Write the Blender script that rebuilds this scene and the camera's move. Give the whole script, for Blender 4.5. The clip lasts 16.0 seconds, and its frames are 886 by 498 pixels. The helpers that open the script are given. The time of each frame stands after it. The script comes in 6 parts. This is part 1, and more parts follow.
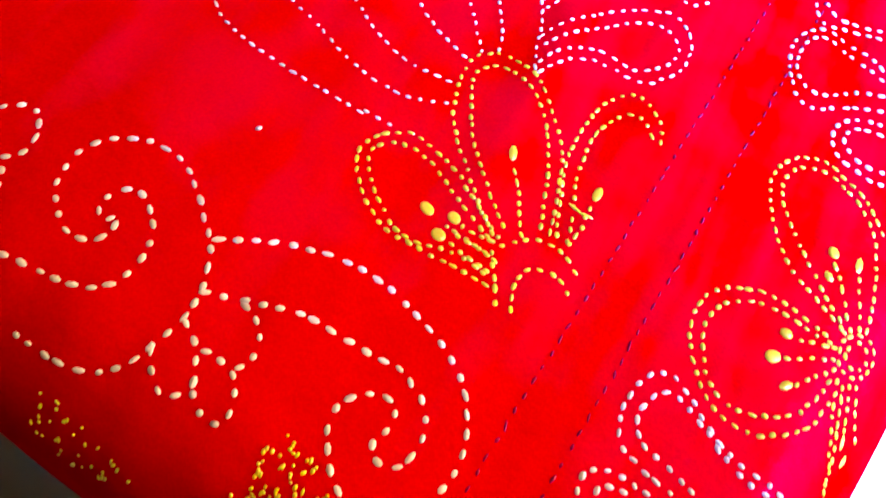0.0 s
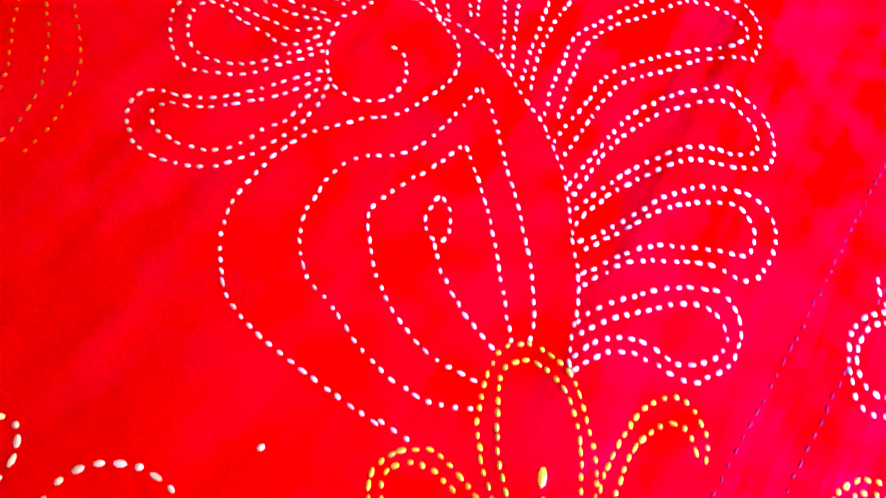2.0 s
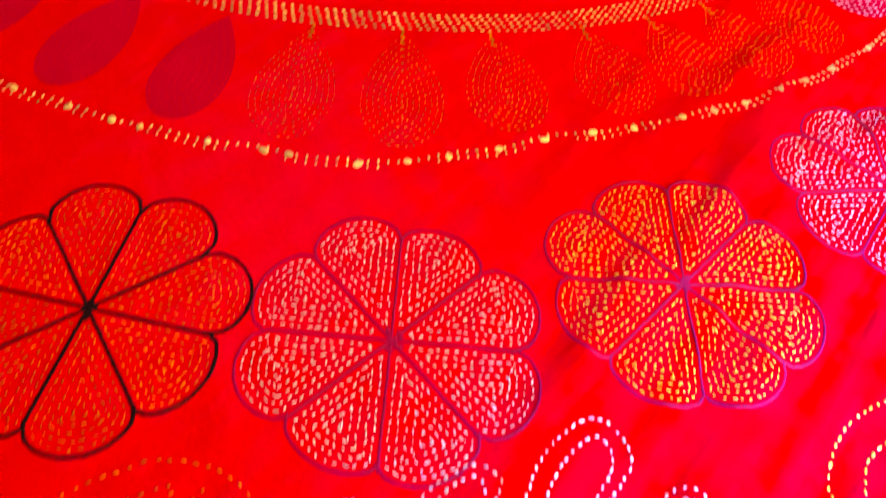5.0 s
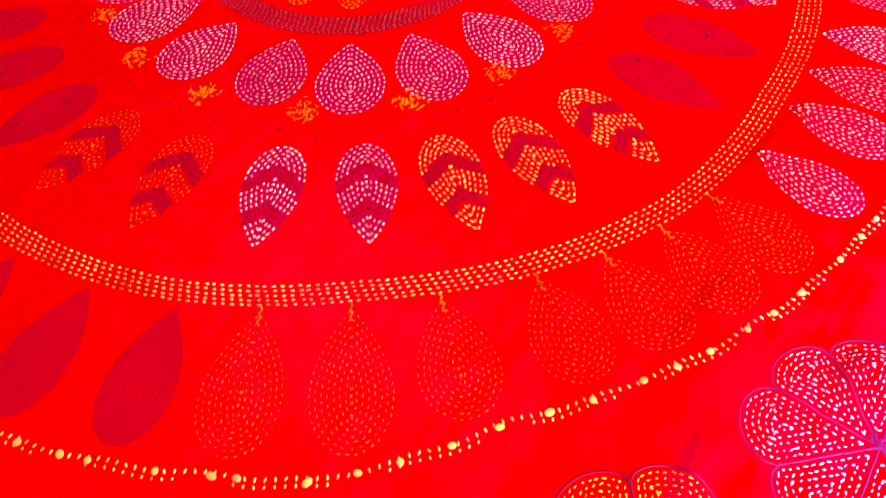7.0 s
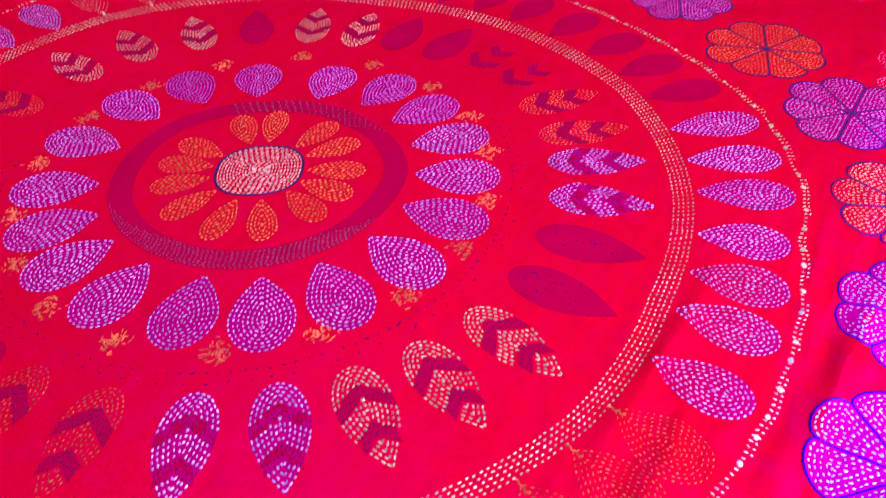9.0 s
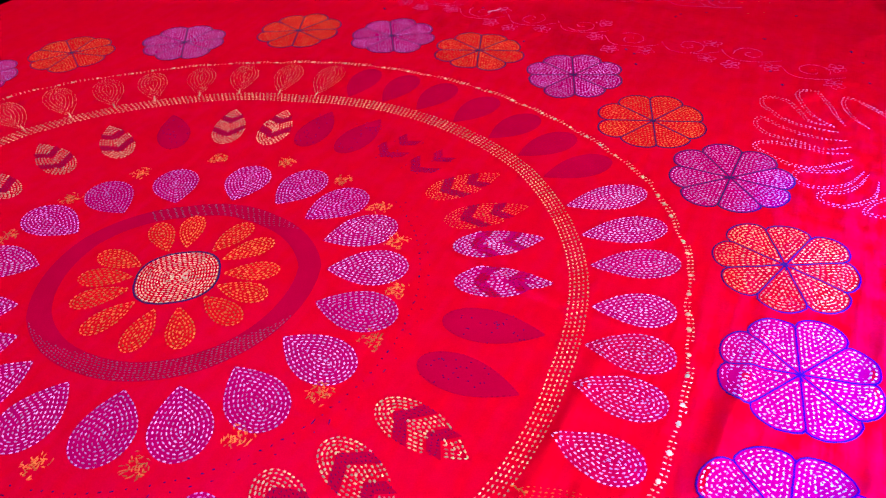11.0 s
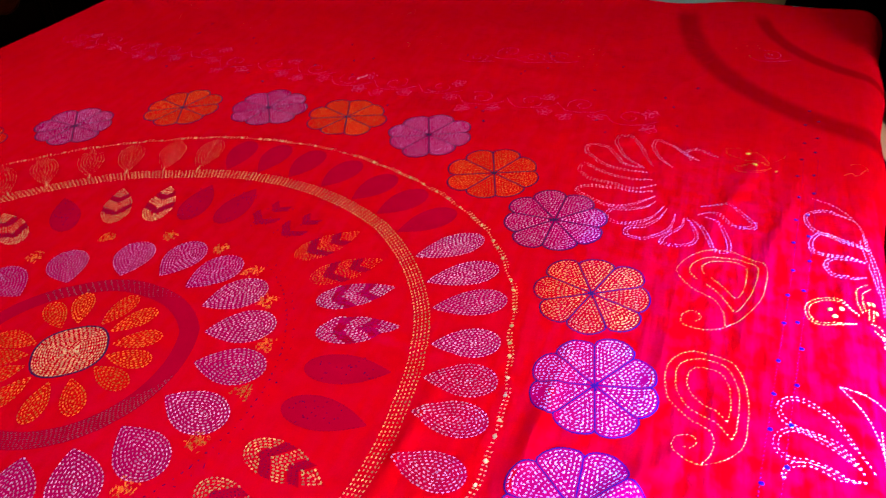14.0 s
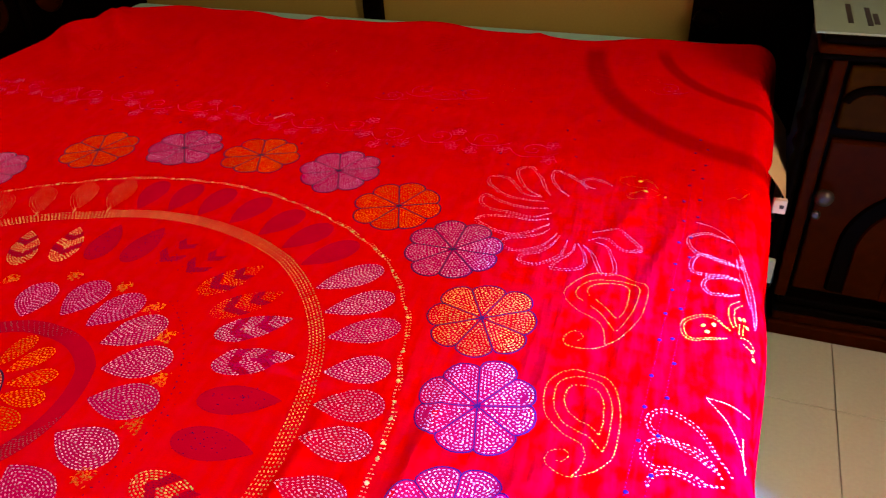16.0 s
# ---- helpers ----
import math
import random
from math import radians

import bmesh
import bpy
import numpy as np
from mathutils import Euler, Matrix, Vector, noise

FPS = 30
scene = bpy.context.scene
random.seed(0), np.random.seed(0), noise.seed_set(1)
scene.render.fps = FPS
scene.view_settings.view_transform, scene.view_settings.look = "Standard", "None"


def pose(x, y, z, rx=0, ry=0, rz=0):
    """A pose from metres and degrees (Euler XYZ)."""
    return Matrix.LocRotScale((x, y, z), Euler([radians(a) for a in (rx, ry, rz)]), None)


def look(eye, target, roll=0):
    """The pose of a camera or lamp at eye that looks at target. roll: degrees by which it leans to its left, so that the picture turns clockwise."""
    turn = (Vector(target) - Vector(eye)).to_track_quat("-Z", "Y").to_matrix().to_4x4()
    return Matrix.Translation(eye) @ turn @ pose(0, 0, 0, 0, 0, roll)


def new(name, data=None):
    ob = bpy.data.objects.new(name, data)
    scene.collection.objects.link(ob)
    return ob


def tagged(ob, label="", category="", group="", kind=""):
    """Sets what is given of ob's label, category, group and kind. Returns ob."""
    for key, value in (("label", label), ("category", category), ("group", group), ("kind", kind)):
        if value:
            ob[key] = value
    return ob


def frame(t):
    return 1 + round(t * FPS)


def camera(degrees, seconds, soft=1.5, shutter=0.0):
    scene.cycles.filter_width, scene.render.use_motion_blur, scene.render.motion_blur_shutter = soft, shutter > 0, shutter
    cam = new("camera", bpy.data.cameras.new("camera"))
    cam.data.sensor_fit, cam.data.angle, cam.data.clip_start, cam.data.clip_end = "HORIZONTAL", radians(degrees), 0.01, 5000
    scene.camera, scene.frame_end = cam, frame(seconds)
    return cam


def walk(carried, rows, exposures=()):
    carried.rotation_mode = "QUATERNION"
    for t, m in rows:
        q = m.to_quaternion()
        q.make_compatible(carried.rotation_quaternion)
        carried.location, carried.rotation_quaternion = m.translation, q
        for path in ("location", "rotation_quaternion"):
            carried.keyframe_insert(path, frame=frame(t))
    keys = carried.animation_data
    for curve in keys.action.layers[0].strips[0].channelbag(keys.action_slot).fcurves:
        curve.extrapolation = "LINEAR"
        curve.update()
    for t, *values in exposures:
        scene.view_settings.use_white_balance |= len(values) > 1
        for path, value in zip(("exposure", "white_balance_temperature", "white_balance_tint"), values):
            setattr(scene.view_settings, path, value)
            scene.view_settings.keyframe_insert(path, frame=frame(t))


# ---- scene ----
# ---- camera ----
cam = camera(61.56, 16.0, soft=1.2, shutter=0.5)
BED_TOP = 0.55
PATH = [
    # seconds, x, y, z, rx, ry, rz
    (0, 0.7809, -0.7621, 0.7761, 23.74, -5.36, 34.52),
    (0.5, 0.7617, -0.7498, 0.7742, 23.66, -7.63, 34.08),
    (1, 0.7447, -0.7325, 0.7784, 24.12, -7.65, 33.35),
    (1.5, 0.7295, -0.7074, 0.7817, 25.32, -7.20, 32.97),
    (2, 0.7172, -0.6851, 0.7922, 25.21, -5.86, 37.01),
    (2.5, 0.7125, -0.6648, 0.8065, 24.77, -5.98, 42.15),
    (3, 0.7057, -0.6425, 0.8215, 25.28, -5.80, 45.98),
    (3.5, 0.6883, -0.6224, 0.8337, 25.52, -5.07, 47.94),
    (4, 0.6695, -0.6019, 0.8431, 26.75, -5.00, 49.21),
    (4.5, 0.6275, -0.5839, 0.8600, 27.19, -4.19, 49.24),
    (5, 0.5899, -0.5572, 0.8768, 33.95, -4.38, 45.79),
    (5.2, 0.5764, -0.5476, 0.8786, 34.73, -4.33, 44.82),
    (7.3, 0.5289, -0.4165, 0.9706, 36.30, 1.64, 42.45),
    (7.5, 0.5278, -0.4137, 0.9777, 37.23, 1.49, 41.92),
    (8, 0.5303, -0.4055, 0.9911, 40.57, 1.44, 40.78),
    (8.5, 0.5293, -0.3947, 0.9992, 43.69, 0.98, 38.13),
    (9, 0.5265, -0.3823, 1.0152, 46.90, 0.96, 36.29),
    (9.5, 0.5308, -0.3704, 1.0240, 48.65, 1.26, 35.01),
    (10, 0.5403, -0.3617, 1.0349, 50.15, 1.60, 33.50),
    (10.2, 0.5463, -0.3594, 1.0393, 50.56, 1.58, 32.92),
    (12.3, 0.6232, -0.3746, 1.1256, 50.78, 3.57, 27.62),
    (12.5, 0.6328, -0.3796, 1.1325, 50.74, 3.39, 27.21),
    (13, 0.6552, -0.3844, 1.1484, 50.73, 3.23, 26.48),
    (13.5, 0.6822, -0.3857, 1.1575, 51.16, 3.05, 25.26),
    (14, 0.7059, -0.3893, 1.1701, 52.65, 3.20, 23.88),
    (14.5, 0.7332, -0.3908, 1.1787, 54.25, 3.25, 22.59),
    (15, 0.7524, -0.3884, 1.1829, 54.83, 3.13, 21.91),
    (15.5, 0.7754, -0.3866, 1.1817, 55.31, 3.03, 21.23),
    (16, 0.8033, -0.3847, 1.1786, 55.26, 2.92, 20.61),
]
EXPOSURES = [
    # seconds, stops, kelvin, tint
    (0.0, -0.92, 11500, 25), (1.0, -0.84, 11800, 25), (2.0, -0.66, 12000, 25), (3.0, -0.72, 12000, 25), (4.0, -0.60, 11500, 25), (5.0, -0.46, 10000, 26), (7.5, -0.12, 10000, 26), (8.42, -0.15, 10000, 26), (8.49, -0.50, 4150, 77), (8.75, -0.42, 4200, 76),
    (10.2, -0.34, 4550, 68), (12.3, -0.62, 5080, 55), (13.7, -0.79, 5300, 51), (14.2, -0.70, 6400, 40), (14.6, -0.70, 7800, 31), (16.0, -0.70, 8200, 29),
]
walk(cam, [(t, pose(x, y, z, rx, ry, rz)) for t, x, y, z, rx, ry, rz in PATH], EXPOSURES)

# ---- light ----
world = bpy.data.worlds.new("sky")
scene.world = world
world.use_nodes = True
sky = world.node_tree.nodes.new("ShaderNodeTexSky")
sky.sky_type, sky.sun_disc = "NISHITA", False
sky.sun_elevation, sky.sun_rotation = radians(40), radians(120)
world.node_tree.nodes["Background"].inputs["Strength"].default_value = 0.1
world.node_tree.links.new(sky.outputs["Color"], world.node_tree.nodes["Background"].inputs["Color"])


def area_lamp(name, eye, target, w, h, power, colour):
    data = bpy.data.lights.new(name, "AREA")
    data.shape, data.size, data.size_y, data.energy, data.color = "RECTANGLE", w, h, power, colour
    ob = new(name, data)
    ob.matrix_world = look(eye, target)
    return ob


area_lamp("window_daylight", (1.98, -0.14, 1.25), (0.5, -0.25, 0.65), 0.58, 1.0, 80, (1.0, 0.86, 0.60))
# added blue lamp, no seen source; pinks only the bed's side by the window
area_lamp("added_blue_light", (3.2, -0.29, 3.225), (0.8, 0.05, 0.55), 0.36, 0.36, 3000, (0.09, 0.52, 2.50))
# added warm fill under the ceiling; no lamp is seen there
area_lamp("ceiling_fill_light", (-0.75, 0.35, 2.62), (-0.75, 0.35, 0), 1.2, 0.12, 27, (1.0, 0.78, 0.55))


# ---- materials ----
def material(name, colour, rough=0.6, metal=0.0, grain=400.0, bump=0.15, spread=0.12, stains=3.0, gloss=0.5, uneven=0.0):
    """A surface with colour variation at two scales and a fine relief."""
    m = bpy.data.materials.new(name)
    m.use_nodes = True
    nt = m.node_tree
    b = nt.nodes["Principled BSDF"]
    geo = nt.nodes.new("ShaderNodeTexCoord")
    fine, wide = nt.nodes.new("ShaderNodeTexNoise"), nt.nodes.new("ShaderNodeTexNoise")
    fine.inputs["Scale"].default_value, fine.inputs["Detail"].default_value = grain, 3.0
    wide.inputs["Scale"].default_value, wide.inputs["Detail"].default_value = stains, 4.0
    for n in (fine, wide):
        nt.links.new(geo.outputs["Object"], n.inputs["Vector"])
    mix = nt.nodes.new("ShaderNodeMath")
    mix.operation = "ADD"
    nt.links.new(fine.outputs["Fac"], mix.inputs[0])
    nt.links.new(wide.outputs["Fac"], mix.inputs[1])
    ramp = nt.nodes.new("ShaderNodeMapRange")
    ramp.inputs["From Min"].default_value, ramp.inputs["From Max"].default_value = 0.6, 1.4
    ramp.inputs["To Min"].default_value, ramp.inputs["To Max"].default_value = 1 - spread, 1 + spread
    nt.links.new(mix.outputs[0], ramp.inputs["Value"])
    mul = nt.nodes.new("ShaderNodeVectorMath")
    mul.operation = "SCALE"
    mul.inputs[0].default_value = colour
    nt.links.new(ramp.outputs["Result"], mul.inputs["Scale"])
    if uneven:
        # glints of thread put into the colour: random brightness per stitch and per motif
        island, thing, vary, both_vary, total = (nt.nodes.new("ShaderNode" + k) for k in ("NewGeometry", "ObjectInfo", "MapRange", "MapRange", "Math"))
        for n, out, amount in ((vary, island.outputs["Random Per Island"], uneven), (both_vary, thing.outputs["Random"], uneven * 0.75)):
            nt.links.new(out, n.inputs["Value"])
            n.inputs["To Min"].default_value, n.inputs["To Max"].default_value = 1 - amount, 1 + amount * 0.8
        total.operation = "MULTIPLY"
        product = nt.nodes.new("ShaderNodeMath")
        product.operation = "MULTIPLY"
        nt.links.new(vary.outputs[0], total.inputs[0])
        nt.links.new(both_vary.outputs[0], total.inputs[1])
        nt.links.new(ramp.outputs["Result"], product.inputs[0])
        nt.links.new(total.outputs[0], product.inputs[1])
        nt.links.new(product.outputs[0], mul.inputs["Scale"])
    nt.links.new(mul.outputs["Vector"], b.inputs["Base Color"])
    b.inputs["Roughness"].default_value, b.inputs["Metallic"].default_value = rough, metal
    b.inputs["Specular IOR Level"].default_value = gloss
    if gloss >= 1.0:
        # the lustre of twisted cotton thread
        b.inputs["Coat Weight"].default_value, b.inputs["Coat Roughness"].default_value = 0.5, 0.22
    bm_node = nt.nodes.new("ShaderNodeBump")
    bm_node.inputs["Strength"].default_value, bm_node.inputs["Distance"].default_value = bump, 0.002
    nt.links.new(fine.outputs["Fac"], bm_node.inputs["Height"])
    nt.links.new(bm_node.outputs["Normal"], b.inputs["Normal"])
    return m


COTTON = material("red_cotton", (0.80, 0.0002, 0.0042), 0.9, grain=900, bump=0.08, spread=0.10, stains=2.2, gloss=0.0)
nt = COTTON.node_tree
crumple = nt.nodes.new("ShaderNodeTexNoise")
crumple.inputs["Scale"].default_value, crumple.inputs["Detail"].default_value = 55.0, 3.0
second = nt.nodes.new("ShaderNodeBump")
second.inputs["Strength"].default_value, second.inputs["Distance"].default_value = 0.40, 0.005
nt.links.new(next(n for n in nt.nodes if n.bl_idname == "ShaderNodeTexCoord").outputs["Object"], crumple.inputs["Vector"])
nt.links.new(crumple.outputs["Fac"], second.inputs["Height"])
head_y, slept = nt.nodes.new("ShaderNodeSeparateXYZ"), nt.nodes.new("ShaderNodeMapRange")
nt.links.new(next(n for n in nt.nodes if n.bl_idname == "ShaderNodeTexCoord").outputs["Object"], head_y.inputs[0])
nt.links.new(head_y.outputs["Y"], slept.inputs["Value"])
for k, v in (("From Min", 0.35), ("From Max", 0.85), ("To Min", 0.34), ("To Max", 1.0)):
    slept.inputs[k].default_value = v
nt.links.new(slept.outputs["Result"], second.inputs["Strength"])
first = next(n for n in nt.nodes if n.bl_idname == "ShaderNodeBump")
nt.links.new(first.outputs["Normal"], second.inputs["Normal"])
nt.links.new(second.outputs["Normal"], nt.nodes["Principled BSDF"].inputs["Normal"])
# fine pull streaks, drawn towards the side where the cloth is stretched over the edge
along, streaks, third, side_x, grow = (nt.nodes.new("ShaderNode" + k) for k in ("Mapping", "TexNoise", "Bump", "SeparateXYZ", "MapRange"))
along.vector_type = "TEXTURE"
along.inputs["Rotation"].default_value, along.inputs["Scale"].default_value = (0, 0, radians(6)), (1 / 75, 1 / 7, 1 / 60)
streaks.inputs["Scale"].default_value, streaks.inputs["Detail"].default_value = 1.0, 2.5
whole = next(n for n in nt.nodes if n.bl_idname == "ShaderNodeTexCoord").outputs["Object"]
nt.links.new(whole, along.inputs["Vector"])
nt.links.new(along.outputs["Vector"], streaks.inputs["Vector"])
nt.links.new(whole, side_x.inputs[0])
nt.links.new(side_x.outputs["X"], grow.inputs["Value"])
for k, v in (("From Min", 0.32), ("From Max", 0.66), ("To Min", 0.06), ("To Max", 0.36)):
    grow.inputs[k].default_value = v
third.inputs["Distance"].default_value = 0.008
hem = nt.nodes.new("ShaderNodeMapRange")
nt.links.new(side_x.outputs["Y"], hem.inputs["Value"])
for k, v in (("From Min", -0.66), ("From Max", -0.46), ("To Min", 0.12), ("To Max", 1.0)):
    hem.inputs[k].default_value = v
pulled = nt.nodes.new("ShaderNodeMath")
pulled.operation = "MULTIPLY"
nt.links.new(grow.outputs["Result"], pulled.inputs[0])
nt.links.new(hem.outputs["Result"], pulled.inputs[1])
nt.links.new(pulled.outputs[0], third.inputs["Strength"])
nt.links.new(streaks.outputs["Fac"], third.inputs["Height"])
nt.links.new(second.outputs["Normal"], third.inputs["Normal"])
nt.links.new(third.outputs["Normal"], nt.nodes["Principled BSDF"].inputs["Normal"])
# pink streaks of bright light, put into the colour as blotches along the pull
blotch, tone, pinks, mixed = (nt.nodes.new("ShaderNode" + k) for k in ("TexNoise", "MapRange", "CombineXYZ", "Math"))
blotch.inputs["Scale"].default_value, blotch.inputs["Detail"].default_value = 42.0, 4.0
nt.links.new(whole, blotch.inputs["Vector"])
mixed.operation = "ADD"
nt.links.new(blotch.outputs["Fac"], mixed.inputs[0])
nt.links.new(streaks.outputs["Fac"], mixed.inputs[1])
nt.links.new(mixed.outputs[0], tone.inputs["Value"])
for k, v in (("From Min", 0.88), ("From Max", 1.20), ("To Min", 0.0003), ("To Max", 0.0130)):
    tone.inputs[k].default_value = v
pinks.inputs["X"].default_value, pinks.inputs["Y"].default_value = 0.80, 0.0002
nt.links.new(tone.outputs["Result"], pinks.inputs["Z"])
nt.links.new(pinks.outputs[0], next(n for n in nt.nodes if n.bl_idname == "ShaderNodeVectorMath").inputs[0])
# a pink-tinted gloss over the dyed cotton, to turn brightly lit cloth pink
pink_gloss, both = nt.nodes.new("ShaderNodeBsdfGlossy"), nt.nodes.new("ShaderNodeAddShader")
pink_gloss.inputs["Color"].default_value, pink_gloss.inputs["Roughness"].default_value = (0.006, 0.0001, 0.010, 1), 0.34
nt.links.new(third.outputs["Normal"], pink_gloss.inputs["Normal"])
nt.links.new(nt.nodes["Principled BSDF"].outputs[0], both.inputs[0])
nt.links.new(pink_gloss.outputs[0], both.inputs[1])
nt.links.new(both.outputs[0], nt.nodes["Material Output"].inputs["Surface"])
# two shadow-like dark arcs painted into the colour, curved round the bed's head corner
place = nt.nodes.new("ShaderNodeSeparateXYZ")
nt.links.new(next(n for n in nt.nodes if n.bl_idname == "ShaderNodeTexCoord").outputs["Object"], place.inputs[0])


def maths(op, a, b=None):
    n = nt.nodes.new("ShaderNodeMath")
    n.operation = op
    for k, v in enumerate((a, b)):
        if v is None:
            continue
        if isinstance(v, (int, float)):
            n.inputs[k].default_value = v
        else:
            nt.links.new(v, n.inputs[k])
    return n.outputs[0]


arc_shade = None
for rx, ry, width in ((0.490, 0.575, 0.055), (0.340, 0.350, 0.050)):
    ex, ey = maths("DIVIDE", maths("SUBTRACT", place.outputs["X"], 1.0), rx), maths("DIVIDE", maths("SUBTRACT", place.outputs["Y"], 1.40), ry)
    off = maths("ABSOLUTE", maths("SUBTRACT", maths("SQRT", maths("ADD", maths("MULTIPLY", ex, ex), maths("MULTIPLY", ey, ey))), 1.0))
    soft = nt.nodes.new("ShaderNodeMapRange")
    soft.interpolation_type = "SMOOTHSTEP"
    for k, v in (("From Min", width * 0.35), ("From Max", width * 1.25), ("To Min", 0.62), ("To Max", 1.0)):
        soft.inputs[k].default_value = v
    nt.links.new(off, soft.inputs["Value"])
    arc_shade = soft.outputs["Result"] if arc_shade is None else maths("MULTIPLY", arc_shade, soft.outputs["Result"])
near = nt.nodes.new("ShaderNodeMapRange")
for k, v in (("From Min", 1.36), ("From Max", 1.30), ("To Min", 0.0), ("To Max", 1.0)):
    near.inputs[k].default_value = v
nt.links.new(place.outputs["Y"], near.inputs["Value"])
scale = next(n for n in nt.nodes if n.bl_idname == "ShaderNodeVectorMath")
fade = maths("SUBTRACT", 1.0, maths("MULTIPLY", near.outputs["Result"], maths("SUBTRACT", 1.0, arc_shade)))
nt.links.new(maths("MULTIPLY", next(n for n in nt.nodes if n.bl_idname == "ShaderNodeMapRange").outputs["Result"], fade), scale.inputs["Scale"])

WHITE = material("white_thread", (0.86, 0.74, 0.88), 0.30, grain=1500, spread=0.08, stains=30, gloss=1.0, uneven=0.22)
LILAC = material("lilac_thread", (0.84, 0.54, 0.95), 0.30, grain=1500, spread=0.15, stains=30, gloss=1.0, uneven=0.5)
YELLOW = material("yellow_thread", (0.93, 0.72, 0.05), 0.30, grain=1500, spread=0.10, stains=30, gloss=1.0, uneven=0.22)
CREAM = material("cream_thread", (0.84, 0.62, 0.24), 0.30, grain=1500, spread=0.12, stains=30, gloss=1.0, uneven=0.5)
PALE = material("pale_cream_thread", (0.84, 0.58, 0.30), 0.30, grain=1500, spread=0.12, stains=30, gloss=1.0, uneven=0.4)
ORANGE = material("orange_thread", (0.95, 0.24, 0.004), 0.40, grain=1500, spread=0.10, stains=30, gloss=0.35, uneven=0.45)
# deeper lilac for far motifs; the colour makes up for the warm light there
MAUVE_LILAC = material("mauve_lilac_thread", (0.80, 0.34, 0.90), 0.30, grain=1500, spread=0.15, stains=30, gloss=1.0, uneven=0.5)
VIOLET = material("violet_thread", (0.11, 0.001, 0.065), 0.5, grain=1500, spread=0.2, stains=40, gloss=0.15, uneven=0.3)
ORANGE_DYE = material("orange_dyed_cotton", (0.82, 0.007, 0.0006), 0.9, grain=900, bump=0.08, spread=0.12, stains=25, gloss=0.0)
FAINT = material("dull_crimson_thread", (0.67, 0.0006, 0.011), 0.8, grain=1500, spread=0.2, stains=40, gloss=0.03, uneven=0.12)
PLUM = material("plum_thread", (0.40, 0.001, 0.030), 0.6, grain=1500, spread=0.2, stains=40, gloss=0.06, uneven=0.35)
NAVY = material("navy_thread", (0.045, 0.0012, 0.090), 0.5, grain=1500, spread=0.2, stains=40, gloss=0.15)
# LEAF_DYE with less blue, making up for the blue lamp beside the bed
SOFT_DYE = material("pale_plum_dyed_cotton", (0.62, 0.0005, 0.055), 0.9, grain=900, bump=0.08, spread=0.14, stains=25, gloss=0.0)
AMBER = material("amber_thread", (0.95, 0.42, 0.075), 0.30, grain=1500, spread=0.12, stains=30, gloss=1.0, uneven=0.4)
LEAF_DYE = material("magenta_dyed_cotton", (0.58, 0.0006, 0.125), 0.9, grain=900, bump=0.08, spread=0.14, stains=25, gloss=0.0)
PLUM_DYE = material("plum_dyed_cotton", (0.55, 0.0004, 0.034), 0.9, grain=900, bump=0.08, spread=0.16, stains=30, gloss=0.0)
VIOLET_DYE = material("faded_violet_dyed_cotton", (0.56, 0.0004, 0.034), 0.9, grain=900, bump=0.08, spread=0.14, stains=20, gloss=0.0)
PLUM_LINE = material("plum_violet_thread", (0.36, 0.001, 0.075), 0.5, grain=1500, spread=0.2, stains=40, gloss=0.15)
BLACK = material("black_thread", (0.012, 0.002, 0.006), 0.5, grain=1500, spread=0.2, stains=40, gloss=0.1)
OCHRE = material("ochre_thread", (0.74, 0.19, 0.008), 0.45, grain=1500, spread=0.15, stains=30, gloss=0.2, uneven=0.5)
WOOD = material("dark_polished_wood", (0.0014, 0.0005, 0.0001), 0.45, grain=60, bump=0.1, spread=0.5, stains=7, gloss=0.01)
# reddish wood; its lighter tone also stands in for highlights on raised parts
WOOD_WARM = material("reddish_polished_wood", (0.022, 0.0036, 0.0001), 0.30, grain=50, bump=0.1, spread=0.4, stains=8, gloss=0.008)
WOOD_DULL = material("dull_brown_wood", (0.022, 0.008, 0.0002), 0.35, grain=40, bump=0.1, spread=0.45, stains=12, gloss=0.008)
PANEL = material("ochre_padded_panel", (0.19, 0.135, 0.028), 0.5, grain=200, spread=0.1)
SHEET = material("pale_green_sheet", (0.22, 0.50, 0.44), 0.85, grain=500, spread=0.1)
TILE = material("pale_floor_tile", (0.36, 0.42, 0.33), 0.25, grain=120, bump=0.02, spread=0.06, stains=1.5)
GROUT = material("grey_grout", (0.25, 0.24, 0.21), 0.9)
PLASTER = material("wall_plaster", (0.30, 0.27, 0.21), 0.9, grain=90, spread=0.06, stains=1.2)
PAPER = material("printed_paper", (0.20, 0.29, 0.22), 0.85, grain=300, spread=0.05, gloss=0.1)
CARD = material("buff_cardboard", (0.55, 0.38, 0.20), 0.8, grain=200, spread=0.08)
LABEL = material("white_label", (0.60, 0.58, 0.50), 0.8, grain=200, spread=0.05)
INK = material("black_ink", (0.02, 0.02, 0.02), 0.6)
KNOB = material("dull_metal_knob", (0.018, 0.012, 0.009), 0.4)


# ---- mesh helpers ----
def mesh_object(name, verts, faces, mat, parent=None, label="", smooth=True):
    me = bpy.data.meshes.new(name)
    me.from_pydata([tuple(v) for v in verts], [], [tuple(f) for f in faces])
    me.materials.append(mat)
    if smooth:
        me.shade_smooth()
    ob = new(name, me)
    ob.parent = parent
    return tagged(ob, label)


def part(name, bm, mat, parent=None, label="", smooth=False):
    me = bpy.data.meshes.new(name)
    bm.to_mesh(me)
    bm.free()
    me.materials.append(mat)
    if smooth:
        me.shade_smooth()
    ob = new(name, me)
    ob.parent = parent
    return tagged(ob, label)


